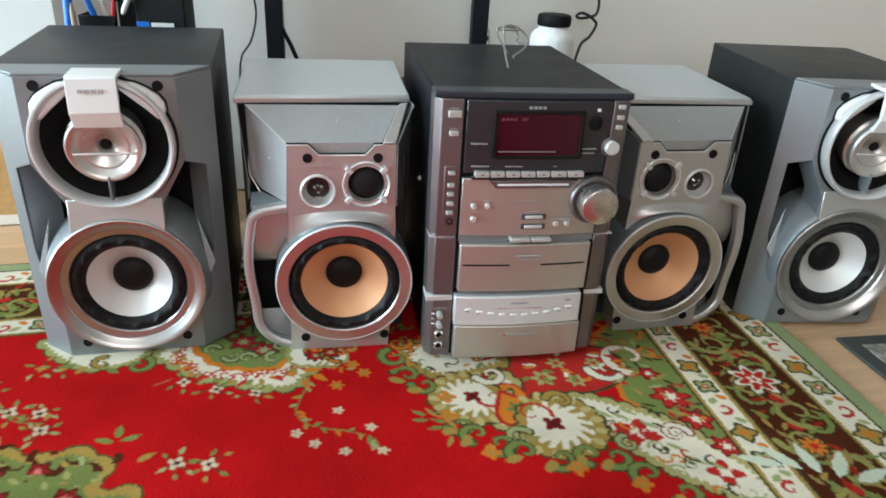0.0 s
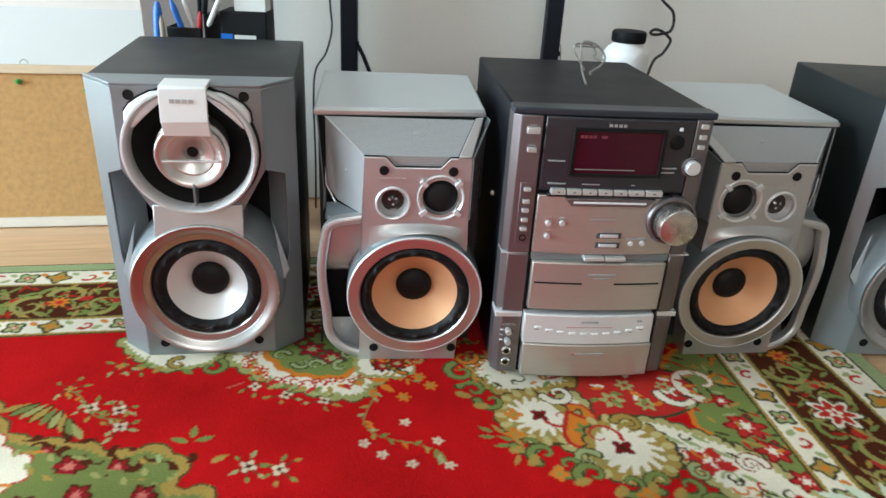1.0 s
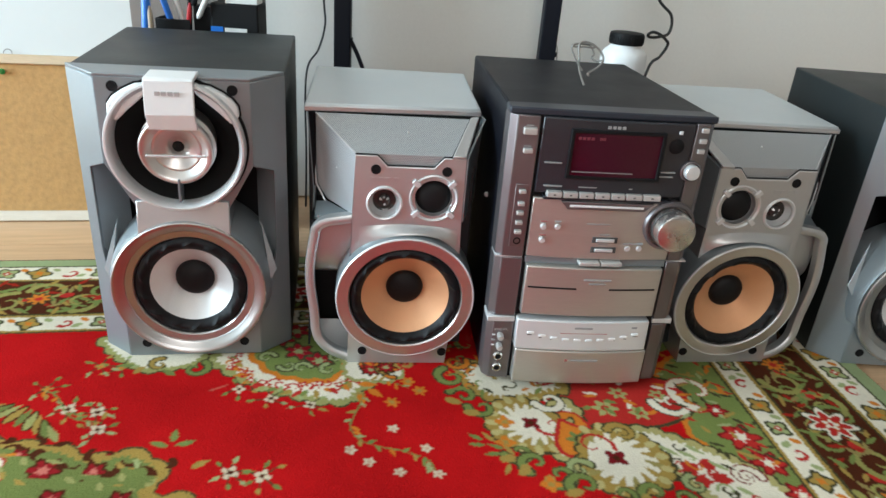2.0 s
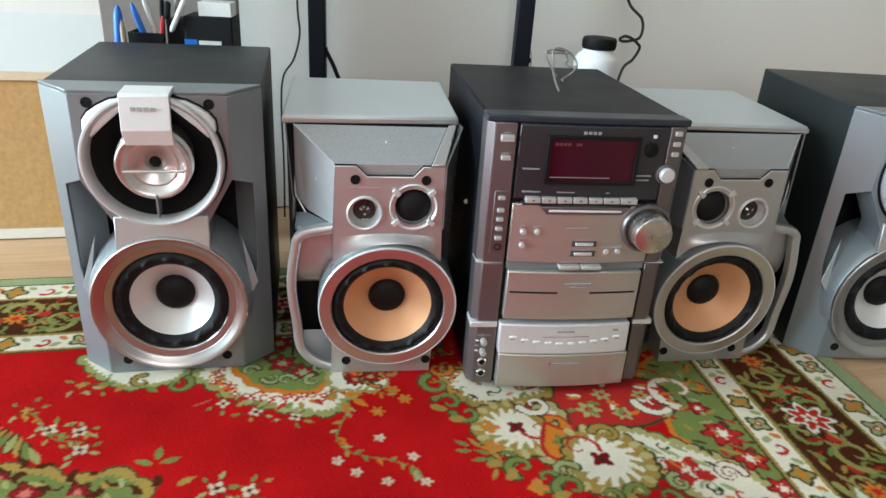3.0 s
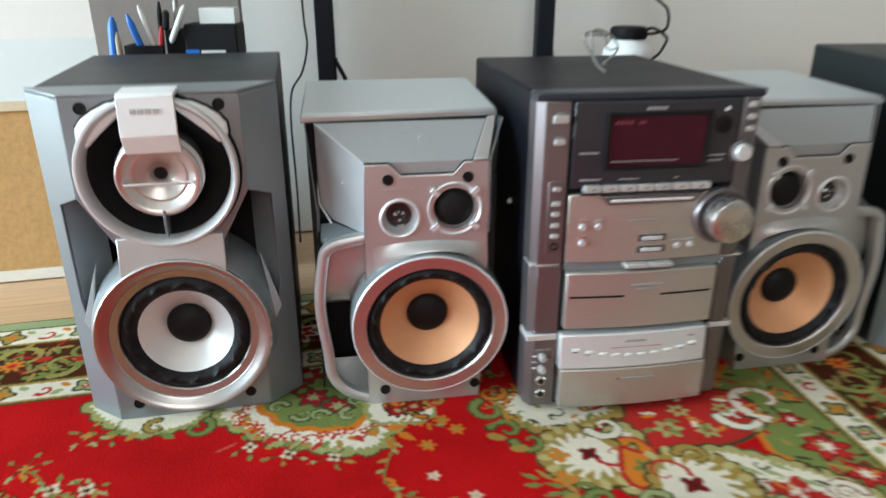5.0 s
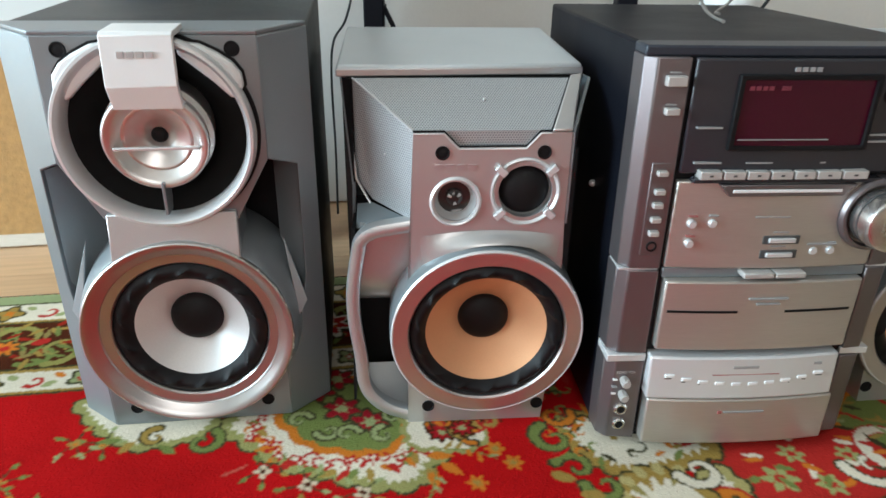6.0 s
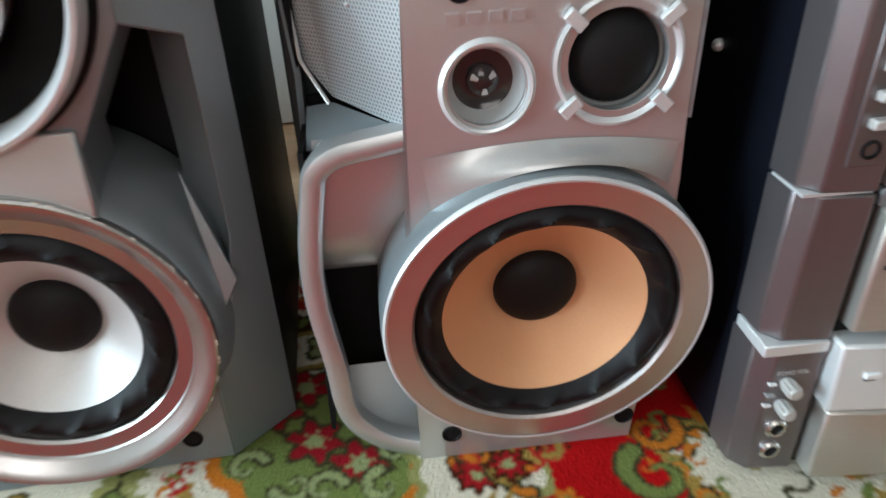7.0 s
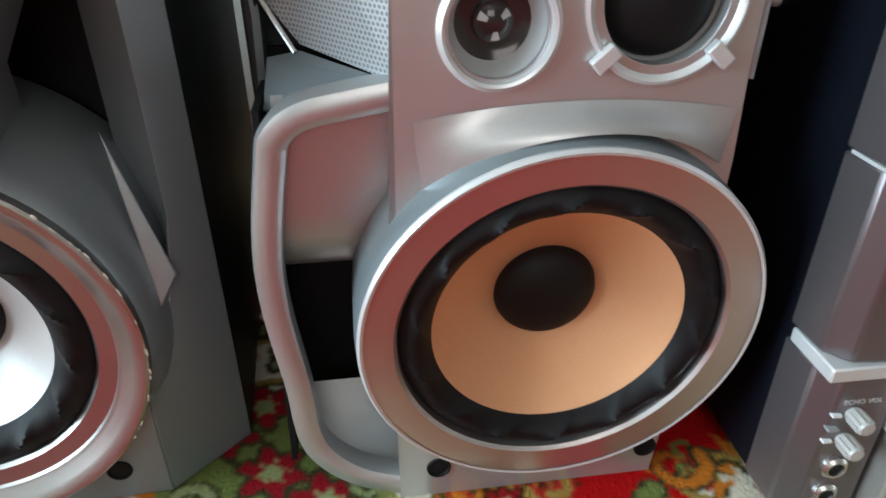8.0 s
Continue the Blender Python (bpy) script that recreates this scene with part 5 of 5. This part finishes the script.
for i in range(14):
    leaf(0.40 + 0.16 * random.Random(i).random(), 0.93 + 0.08 * random.Random(i + 50).random(), 0.022, 0.008, 360 * random.Random(i + 9).random(), (CREAM, GREEN, ORANGE)[i % 3])
scroll(0.545, 0.968, 0.030, 180, 1.1, 0.013, CREAM, OLIVE)
scroll(0.592, 1.0, 0.045, 250, 0.9, 0.016, CREAM, SCARLET, -1)
# white river with scalloped golden shells
area([(0.225, 1.03), (0.245, 0.985), (0.275, 0.955), (0.315, 0.955), (0.37, 0.975), (0.395, 0.99), (0.36, 1.03), (0.30, 1.06)], CREAM, OLIVE, 0.004, 0.006, 0.02, GOLD, 0.014)
area([(0.355, 0.945), (0.385, 0.96), (0.40, 0.93), (0.395, 0.90), (0.44, 0.905), (0.485, 0.905), (0.51, 0.895), (0.555, 0.87), (0.60, 0.835), (0.628, 0.79), (0.655, 0.74), (0.655, 0.66), (0.60, 0.70), (0.545, 0.745), (0.505, 0.80), (0.485, 0.83), (0.45, 0.80), (0.40, 0.80), (0.35, 0.84), (0.32, 0.87)], CREAM, OLIVE, 0.004, 0.006, 0.024, (0.38, 0.33, 0.13), 0.011)
area([(0.345, 0.90), (0.37, 0.93), (0.395, 0.925), (0.405, 0.885), (0.385, 0.862), (0.355, 0.87)], ORANGE, SCARLET, 0.004)
flower(0.372, 0.897, 0.024, 6, (0.33, 0.30, 0.12), SCARLET, OLIVE)
palmette(0.326, 0.905, 0.058, 205)
area([(0.369, 0.912), (0.385, 0.901), (0.402, 0.896), (0.406, 0.870), (0.386, 0.850), (0.366, 0.844), (0.356, 0.863)], ORANGE, SCARLET, 0.006)
flower(0.385, 0.875, 0.018, 6, FIELDGREEN, MOSS, ORANGE)
palmette(0.425, 0.842, 0.066, -15)
scroll(0.362, 0.958, 0.024, 200, 1.0, 0.012, CREAM, OLIVE)
scroll(0.448, 0.893, 0.020, 160, 1.0, 0.011, GOLD, OLIVE, -1)
scroll(0.372, 0.818, 0.018, 30, 1.0, 0.009, PALEGREEN, OLIVE)
flower(0.532, 0.822, 0.030, 4, SCARLET, CREAM, None, 30)
scroll(0.583, 0.818, 0.020, 0, 1.1, 0.010, CREAM, WINE)
scroll(0.512, 0.800, 0.016, 90, 1.0, 0.008, PALEGREEN, OLIVE)
flower(0.612, 0.742, 0.024, 4, SCARLET, CREAM, None, 10)
for x, y in ((0.51, 0.865), (0.545, 0.845), (0.525, 0.875), (0.49, 0.87), (0.56, 0.80), (0.575, 0.775), (0.595, 0.765), (0.63, 0.70)):
    leaf(x, y, 0.030, 0.008, -40, PALEGREEN)
for x, y, r in ((0.613, 0.898, 0.027), (0.627, 0.846, 0.022), (0.605, 0.955, 0.014), (0.64, 0.79, 0.018)):
    flower(x, y, r, 6, SCARLET, CREAM, WINE)
for i in range(70):
    q = random.Random(i + 300)
    leaf(q.uniform(0.555, 0.65), q.uniform(0.84, 1.12), q.uniform(0.014, 0.030), 0.0065, q.uniform(0, 360), q.choice((SCARLET, OLIVE, ORANGE, PALEGREEN, GOLD)))
for i in range(30):
    q = random.Random(i + 1200)
    t = q.random()
    x, y = 0.50 + 0.14 * t + q.uniform(-0.025, 0.03), 0.865 - 0.17 * t + q.uniform(-0.03, 0.02)
    scroll(x, y, q.uniform(0.008, 0.015), q.uniform(0, 360), 0.7, 0.0045, q.choice((SCARLET, PALEGREEN, ORANGE, OLIVE)), None, q.choice((1, -1)))
# fringe of green curls and orange buds along the river's red side
for x, y, a, h in ((0.300, 0.845, 200, 1), (0.318, 0.826, 240, -1), (0.345, 0.806, 250, 1), (0.372, 0.790, 200, -1), (0.415, 0.775, 230, 1), (0.455, 0.782, 250, -1), (0.486, 0.775, 230, 1), (0.515, 0.745, 210, -1), (0.548, 0.712, 220, 1), (0.262, 0.935, 180, 1), (0.238, 0.960, 160, -1)):
    scroll(x, y, 0.021, a, 0.9, 0.011, GREEN, OLIVE, h)
    blob(x - 0.016, y - 0.014, 0.012, 0.007, a, GOLD)
for x, y in ((0.285, 0.862), (0.330, 0.788), (0.290, 0.905), (0.43, 0.756), (0.50, 0.725)):
    flower(x, y, 0.014, 4, ORANGE, GOLD)
for (x, y), a in zip(((0.256, 0.864), (0.271, 0.862), (0.258, 0.854), (0.282, 0.849), (0.276, 0.840), (0.285, 0.822), (0.293, 0.838)), (150, 130, 175, 160, 190, 250, 120)):
    leaf(x, y, 0.024, 0.0075, a, (GREEN, GOLD)[int(x * 1000) % 2])
# cartouche between the two left-hand speakers
area([(-0.140, 1.012), (-0.100, 0.985), (-0.055, 0.955), (0.0, 0.938), (0.045, 0.927), (0.080, 0.935), (0.094, 0.965), (0.125, 0.998), (0.160, 1.04), (0.16, 1.14), (-0.10, 1.14), (-0.12, 1.06)], CREAM, OLIVE, 0.003, 0.008, 0.030, MOSS, 0.011)
for i in range(26):
    q = random.Random(i + 77)
    a = 180 + 180 * i / 25
    leaf(0.0 + 0.088 * math.cos(radians(a)), 1.02 + 0.068 * math.sin(radians(a)), 0.020, 0.009, a + q.uniform(-60, 60), q.choice((SCARLET, GREEN, GOLD, ORANGE)))
area([(-0.085, 1.10), (-0.076, 1.045), (-0.050, 1.01), (-0.034, 0.995), (0.008, 0.985), (0.046, 0.992), (0.060, 1.03), (0.075, 1.06), (0.07, 1.10)], GREEN, ORANGE, 0.011, 0.005, 0.03)
for i in range(40):
    q = random.Random(i + 1400)
    a = 175 + 190 * i / 39
    rr = q.uniform(0.92, 1.12)
    x, y = -0.004 + 0.098 * rr * math.cos(radians(a)), 1.028 + 0.066 * rr * math.sin(radians(a))
    if i % 3:
        scroll(x, y, q.uniform(0.006, 0.011), q.uniform(0, 360), 0.7, 0.004, q.choice((SCARLET, SCARLET, GREEN, OLIVE, ORANGE)), None, q.choice((1, -1)))
    else:
        flower(x, y, 0.008, 4, SCARLET, CREAM, None, q.uniform(0, 90))
for x, y in ((-0.009, 1.052), (0.024, 1.029), (-0.041, 1.086), (0.052, 1.09), (-0.02, 1.11)):
    flower(x, y, 0.0215, 6, (0.30, 0.012, 0.02), PALEGREEN, OLIVE, 15)
for x, y, a in ((-0.055, 1.03, 30), (-0.02, 1.012, 200), (0.04, 1.008, 100), (0.0, 1.008, 20), (0.05, 1.04, 60), (-0.065, 1.07, 80)):
    scroll(x, y, 0.014, a, 0.9, 0.007, PALEGREEN, OLIVE)
area([(-0.315, 1.055), (-0.27, 1.010), (-0.225, 0.983), (-0.195, 0.985), (-0.155, 1.005), (-0.15, 1.05), (-0.20, 1.08)], CREAM, OLIVE, 0.003, 0.007, 0.028, MOSS, 0.007)
scroll(-0.205, 0.998, 0.015, 90, 1.0, 0.008, GOLD, OLIVE)
scroll(-0.152, 0.992, 0.020, 60, 1.0, 0.010, GREEN, OLIVE, -1)
area([(0.072, 0.995), (0.117, 0.989), (0.143, 1.005), (0.149, 1.037), (0.142, 1.072), (0.072, 1.069)], CREAM, MOSS, 0.008, 0.006, 0.022)
for i in range(22):
    q = random.Random(i + 500)
    leaf(q.uniform(0.10, 0.27), q.uniform(1.03, 1.12), q.uniform(0.018, 0.03), 0.010, q.uniform(0, 360), q.choice((GREEN, ORANGE, SCARLET, WINE)))
area([(0.153, 0.997), (0.156, 1.048), (0.169, 1.072), (0.209, 1.073), (0.213, 1.042), (0.230, 1.019), (0.235, 0.985), (0.197, 0.970)], RED)
for i in range(60):
    q = random.Random(i + 1700)
    x, y = q.uniform(0.215, 0.40), q.uniform(0.965, 1.10)
    if q.random() < 0.5:
        scroll(x, y, q.uniform(0.007, 0.013), q.uniform(0, 360), 0.7, 0.0045, q.choice((GREEN, ORANGE, SCARLET, OLIVE)), None, q.choice((1, -1)))
    else:
        leaf(x, y, q.uniform(0.014, 0.026), 0.007, q.uniform(0, 360), q.choice((GREEN, ORANGE, SCARLET, OLIVE, GOLD)))
for i in range(26):
    q = random.Random(i + 5200)
    x = q.uniform(0.095, 0.165)
    y = 1.005 + 0.25 * max(0.0, x - 0.115) + q.uniform(-0.002, 0.045)
    if i % 4:
        scroll(x, y, q.uniform(0.009, 0.014), q.uniform(0, 360), 0.9, 0.0065, q.choice((ORANGE, GOLD, ORANGE, FIELDGREEN)), q.choice((OLIVE, SCARLET)), q.choice((1, -1)))
    else:
        flower(x, y, 0.0125, 8, (0.34, 0.012, 0.018), PALEGREEN, BROWN)
scroll(0.224, 1.005, 0.024, 120, 1.0, 0.012, GREEN, OLIVE)
scroll(0.232, 1.045, 0.020, 20, 1.0, 0.009, ORANGE, OLIVE, -1)
for x, y, a in ((0.085, 0.975, 0), (0.10, 0.965, -40), (0.09, 0.955, -80)):
    leaf(x, y, 0.03, 0.012, a, ORANGE)
# sprays
vine([(0.095, 0.962), (0.092, 0.93), (0.080, 0.885), (0.088, 0.86), (0.110, 0.845), (0.150, 0.835), (0.180, 0.822), (0.19, 0.80)], [(0.137, 0.879), (0.083, 0.833), (0.107, 0.813), (0.145, 0.797), (0.193, 0.797), (0.180, 0.843)])
vine([(0.10, 0.985), (0.128, 0.985), (0.158, 0.972)], [])
for x, y in ((0.158, 0.987), (0.175, 0.966), (0.135, 0.936)):
    flower(x, y, 0.012, 6, ORANGE, GOLD)
for x, y in ((-0.080, 0.948), (-0.033, 0.930), (0.022, 0.921)):
    sprig(x, y, 200, 2, 0.0125)
for x, y in ((-0.290, 0.886), (-0.251, 0.883), (-0.238, 0.848), (-0.058, 0.783), (-0.019, 0.780)):
    sprig(x, y, 30, 3, 0.0150)
vine([(-0.34, 0.925), (-0.315, 0.91), (-0.28, 0.87), (-0.24, 0.862)], [])
for x, y in ((-0.335, 0.926), (-0.255, 0.985), (-0.285, 0.985)):
    sprig(x, y, 80, 2, 0.010, GOLD, ORANGE)
stroke([(-0.118, 0.942), (-0.098, 0.956)], 0.0035, (0.50, 0.10, 0.07))
# green and gold centre medallion, near corner
KX, KY = KX + 0.010, KY + 0.016
area([(-0.52, 0.90), (-0.47, 0.905), (-0.41, 0.90), (-0.385, 0.865), (-0.35, 0.835), (-0.30, 0.83), (-0.255, 0.826), (-0.215, 0.812), (-0.178, 0.826), (-0.140, 0.812), (-0.125, 0.785), (-0.135, 0.755), (-0.09, 0.755), (-0.075, 0.72), (-0.08, 0.66), (-0.13, 0.62), (-0.3, 0.6), (-0.55, 0.62), (-0.65, 0.75)], FIELDGREEN, OLIVE, 0.003, 0.009, 0.046, GOLD, 0.009)
area([(-0.52, 0.875), (-0.42, 0.870), (-0.375, 0.838), (-0.345, 0.805), (-0.318, 0.795), (-0.312, 0.765), (-0.335, 0.735), (-0.30, 0.70), (-0.36, 0.66), (-0.52, 0.66)], CREAM, SCARLET, 0.003, 0.008, 0.030)
area([(-0.52, 0.85), (-0.43, 0.845), (-0.395, 0.81), (-0.372, 0.780), (-0.385, 0.745), (-0.375, 0.71), (-0.42, 0.68), (-0.52, 0.68)], BROWN, OLIVE, 0.003, 0.007, 0.026)
for i in range(16):
    q = random.Random(i + 4100)
    t = i / 15
    scroll(-0.425 + 0.115 * t + q.uniform(-0.012, 0.012), 0.848 - 0.135 * t + q.uniform(-0.012, 0.012), q.uniform(0.008, 0.014), q.uniform(0, 360), 0.9, 0.0035, q.choice((SCARLET, SCARLET, WINE, PALEGREEN)), None, q.choice((1, -1)))
for i in range(11):
    t = i / 10
    q = random.Random(i + 4300)
    x, y = -0.335 + 0.205 * t, 0.826 - 0.032 * t + 0.010 * (-1) ** i
    scroll(x, y, 0.013, 40 * i, 0.9, 0.0085, GOLD if i % 3 else ORANGE, BROWN, 1 if i % 2 else -1)
    leaf(x, y - 0.020, 0.020, 0.008, q.uniform(200, 340), MOSS)
for x, y, r in ((-0.262, 0.788, 0.019), (-0.205, 0.790, 0.0145), (-0.302, 0.812, 0.0115), (-0.235, 0.742, 0.016), (-0.16, 0.745, 0.015), (-0.29, 0.72, 0.016), (-0.25, 0.69, 0.018), (-0.20, 0.815, 0.008)):
    flower(x, y, r, 6, (0.25, 0.012, 0.016), (0.55, 0.16, 0.12), BROWN)
for i in range(60):
    q = random.Random(i + 900)
    x, y = q.uniform(-0.32, -0.09), q.uniform(0.62, 0.825)
    if i % 3 == 0:
        stroke([(x, y), (x + q.uniform(-0.014, 0.014), y + q.uniform(-0.014, 0.014))], 0.004, q.choice((BROWN, OLIVE, SCARLET)))
    else:
        leaf(x, y, q.uniform(0.012, 0.022), 0.0070, q.uniform(0, 360), q.choice((PALEGREEN, GOLD, ORANGE, MOSS, FIELDGREEN)))
for i in range(9):
    leaf(-0.395 + 0.016 * i, 0.885 - 0.006 * i, 0.040, 0.011, 60 + 12 * (i - 4) + 20, (GOLD, FIELDGREEN, MOSS)[i % 3], BROWN if i % 2 else None)
KX, KY = KX - 0.010, KY - 0.016
for (x, y), a, c in zip(((-0.134, 0.826), (-0.143, 0.823), (-0.139, 0.831), (-0.106, 0.787), (-0.264, 0.988), (-0.235, 0.971), (-0.176, 0.973)), (25, 165, 95, 40, 10, 60, 150), (GREEN, GREEN, GREEN, GOLD, GREEN, GOLD, GREEN)):
    leaf(x, y, 0.026, 0.010, a, c)
PILE[BORDER] = keep[BORDER]
KEEP_FIELD = PILE.copy()
place_r = lambda s, d: (XE - d, s)  # noqa: E731
place_b = lambda s, d: (s + 0.165 * d, back_edge(s + 0.165 * d) - d / math.cos(radians(9.5)))  # noqa: E731
for place, s0, s1, ang in ((place_r, 0.30, 1.26, 90), (place_b, -1.0, 0.62, 0)):
    guard_band(place, s0, s1, 0.030, 0.078)
    guard_band(place, s0 + 0.02, s1, 0.210, 0.250)
main_band(place_r, 0.486, 1.386, 0.087, 0.200, 90)
main_band(place_b, -1.03, 0.62, 0.087, 0.200, 0)
PILE[~BORDER] = KEEP_FIELD[~BORDER]
for i in range(5):
    leaf(0.775 - 0.02 * i, 0.72 + 0.008 * i, 0.06, 0.018, 20 + 35 * i, (0.55, 0.60, 0.47))
# worn pile: each knot a shade of its own
PILE *= (1 + rng.normal(0, 0.035, KX.shape))[..., None]
PILE = np.clip(PILE, 0.002, 0.85)



def lie(x, y):
    """Carpet plan to floor, skewed and stretched to fit the camera's view."""
    skew = np.clip((x - 0.3) / 0.35, 0, 1)
    return 0.9936 * x - 0.0997 * y + 0.0967 - 0.033 * skew * (y - 1.03), 0.0500 * x + 0.9709 * y + 0.0194


ny, nx = len(gy), len(gx)
VX, VY = np.meshgrid(gx, gy)
VZ = rng.normal(0, 0.00010, VX.shape)
jitter = np.minimum(np.gradient(gx)[None, :], np.gradient(gy)[:, None]) * 0.12
VX, VY = VX + rng.uniform(-1, 1, VX.shape) * jitter, VY + rng.uniform(-1, 1, VX.shape) * jitter
VX, VY = lie(VX, VY)
idx = np.arange(ny * nx).reshape(ny, nx)
inside = (KY0 < back_edge(KX0)).ravel()
quads = np.stack([idx[:-1, :-1], idx[:-1, 1:], idx[1:, 1:], idx[1:, :-1]], -1).reshape(-1, 4)[inside]
me = bpy.data.meshes.new("carpet")
me.from_pydata(np.stack([VX, VY, VZ], -1).reshape(-1, 3).tolist(), [], quads.tolist())
tone = me.attributes.new("pile", "FLOAT_COLOR", "POINT")
# the wool's tufts lean into one another, so the colours meet softly
wide = np.pad(PILE, ((1, 1), (1, 1), (0, 0)), "edge")
soft = (wide[:-1, :-1] + wide[1:, :-1] + wide[:-1, 1:] + wide[1:, 1:]) / 4
tone.data.foreach_set("color", np.concatenate([soft.reshape(-1, 3), np.ones((ny * nx, 1))], 1).astype(np.float32).ravel())
WOOL = bpy.data.materials.new("wool_pile")
WOOL.use_nodes = True
wt = WOOL.node_tree
wb = wt.nodes["Principled BSDF"]
wb.inputs["Roughness"].default_value = 0.95
wb.inputs["Specular IOR Level"].default_value = 0.03
wa = wt.nodes.new("ShaderNodeAttribute")
wa.attribute_name = "pile"
wc = wt.nodes.new("ShaderNodeTexCoord")
n1 = wt.nodes.new("ShaderNodeTexNoise")
n1.inputs["Scale"].default_value, n1.inputs["Detail"].default_value = 5.0, 5.0
wt.links.new(wc.outputs["Object"], n1.inputs["Vector"])
mr = wt.nodes.new("ShaderNodeMapRange")
mr.inputs["From Min"].default_value, mr.inputs["From Max"].default_value = 0.3, 0.7
mr.inputs["To Min"].default_value, mr.inputs["To Max"].default_value = 0.70, 1.12
wt.links.new(n1.outputs["Fac"], mr.inputs[0])
mm = wt.nodes.new("ShaderNodeVectorMath")
mm.operation = "SCALE"
wt.links.new(wa.outputs["Color"], mm.inputs[0])
wt.links.new(mr.outputs[0], mm.inputs["Scale"])
wt.links.new(mm.outputs[0], wb.inputs["Base Color"])
n2 = wt.nodes.new("ShaderNodeTexNoise")
n2.inputs["Scale"].default_value, n2.inputs["Detail"].default_value = 420.0, 3.0
wt.links.new(wc.outputs["Object"], n2.inputs["Vector"])
nb = wt.nodes.new("ShaderNodeBump")
nb.inputs["Strength"].default_value, nb.inputs["Distance"].default_value = 0.16, 0.0012
wt.links.new(n2.outputs["Fac"], nb.inputs["Height"])
wt.links.new(nb.outputs[0], wb.inputs["Normal"])
me.materials.append(WOOL)
carpet = tagged(new("carpet", me), "red floral wool carpet with cream, green and brown border", "carpet")
rim = bmesh.new()
edge_pts = [lie(*p) for p in ((XE, -0.6), (XE, back_edge(XE)), (-1.7, back_edge(-1.7)))]
for (ax, ay), (bx, by) in zip(edge_pts, edge_pts[1:]):
    vs = [rim.verts.new(p) for p in ((ax, ay, 0.0), (bx, by, 0.0), (bx + 0.003, by + 0.003, -0.006), (ax + 0.003, ay + 0.003, -0.006))]
    rim.faces.new(vs)
part("bound_edge", rim, MATDARK, carpet, "dark bound edge")

# ---- floor planks ----
rnd = random.Random(8)
plank_me = {}
for k, length in enumerate((1.2, 0.8)):
    b = box(-length / 2 + 0.0006, length / 2 - 0.0006, -0.0957, 0.0957, -0.004, 0.0)
    m_ = bpy.data.meshes.new("plank")
    b.to_mesh(m_)
    b.free()
    m_.materials.append(LAMINATE)
    plank_me[length] = m_
info = LAMINATE.node_tree.nodes.new("ShaderNodeObjectInfo")
hsv = LAMINATE.node_tree.nodes.new("ShaderNodeHueSaturation")
lb = LAMINATE.node_tree.nodes["Principled BSDF"]
src = lb.inputs["Base Color"].links[0].from_socket
vr = LAMINATE.node_tree.nodes.new("ShaderNodeMapRange")
vr.inputs["To Min"].default_value, vr.inputs["To Max"].default_value = 0.88, 1.12
LAMINATE.node_tree.links.new(info.outputs["Random"], vr.inputs[0])
LAMINATE.node_tree.links.new(vr.outputs[0], hsv.inputs["Value"])
LAMINATE.node_tree.links.new(src, hsv.inputs["Color"])
LAMINATE.node_tree.links.new(hsv.outputs[0], lb.inputs["Base Color"])
for row in range(-22, 5):
    for col in range(-3, 4):
        shift = 0.3 + col * 1.2 + (row % 3) * 0.4
        p = ROOM @ pose(0, 1.2, -0.0061, 0, 0, WALL_TURN) @ pose(shift, row * 0.1925, 0)
        x, y = p.translation.x, p.translation.y
        if -1.62 < x < 2.0 and -2.2 < y < 1.62 + 0.21 * x:
            ob = new("plank", plank_me[1.2])
            ob.parent = floor
            ob.matrix_world = p
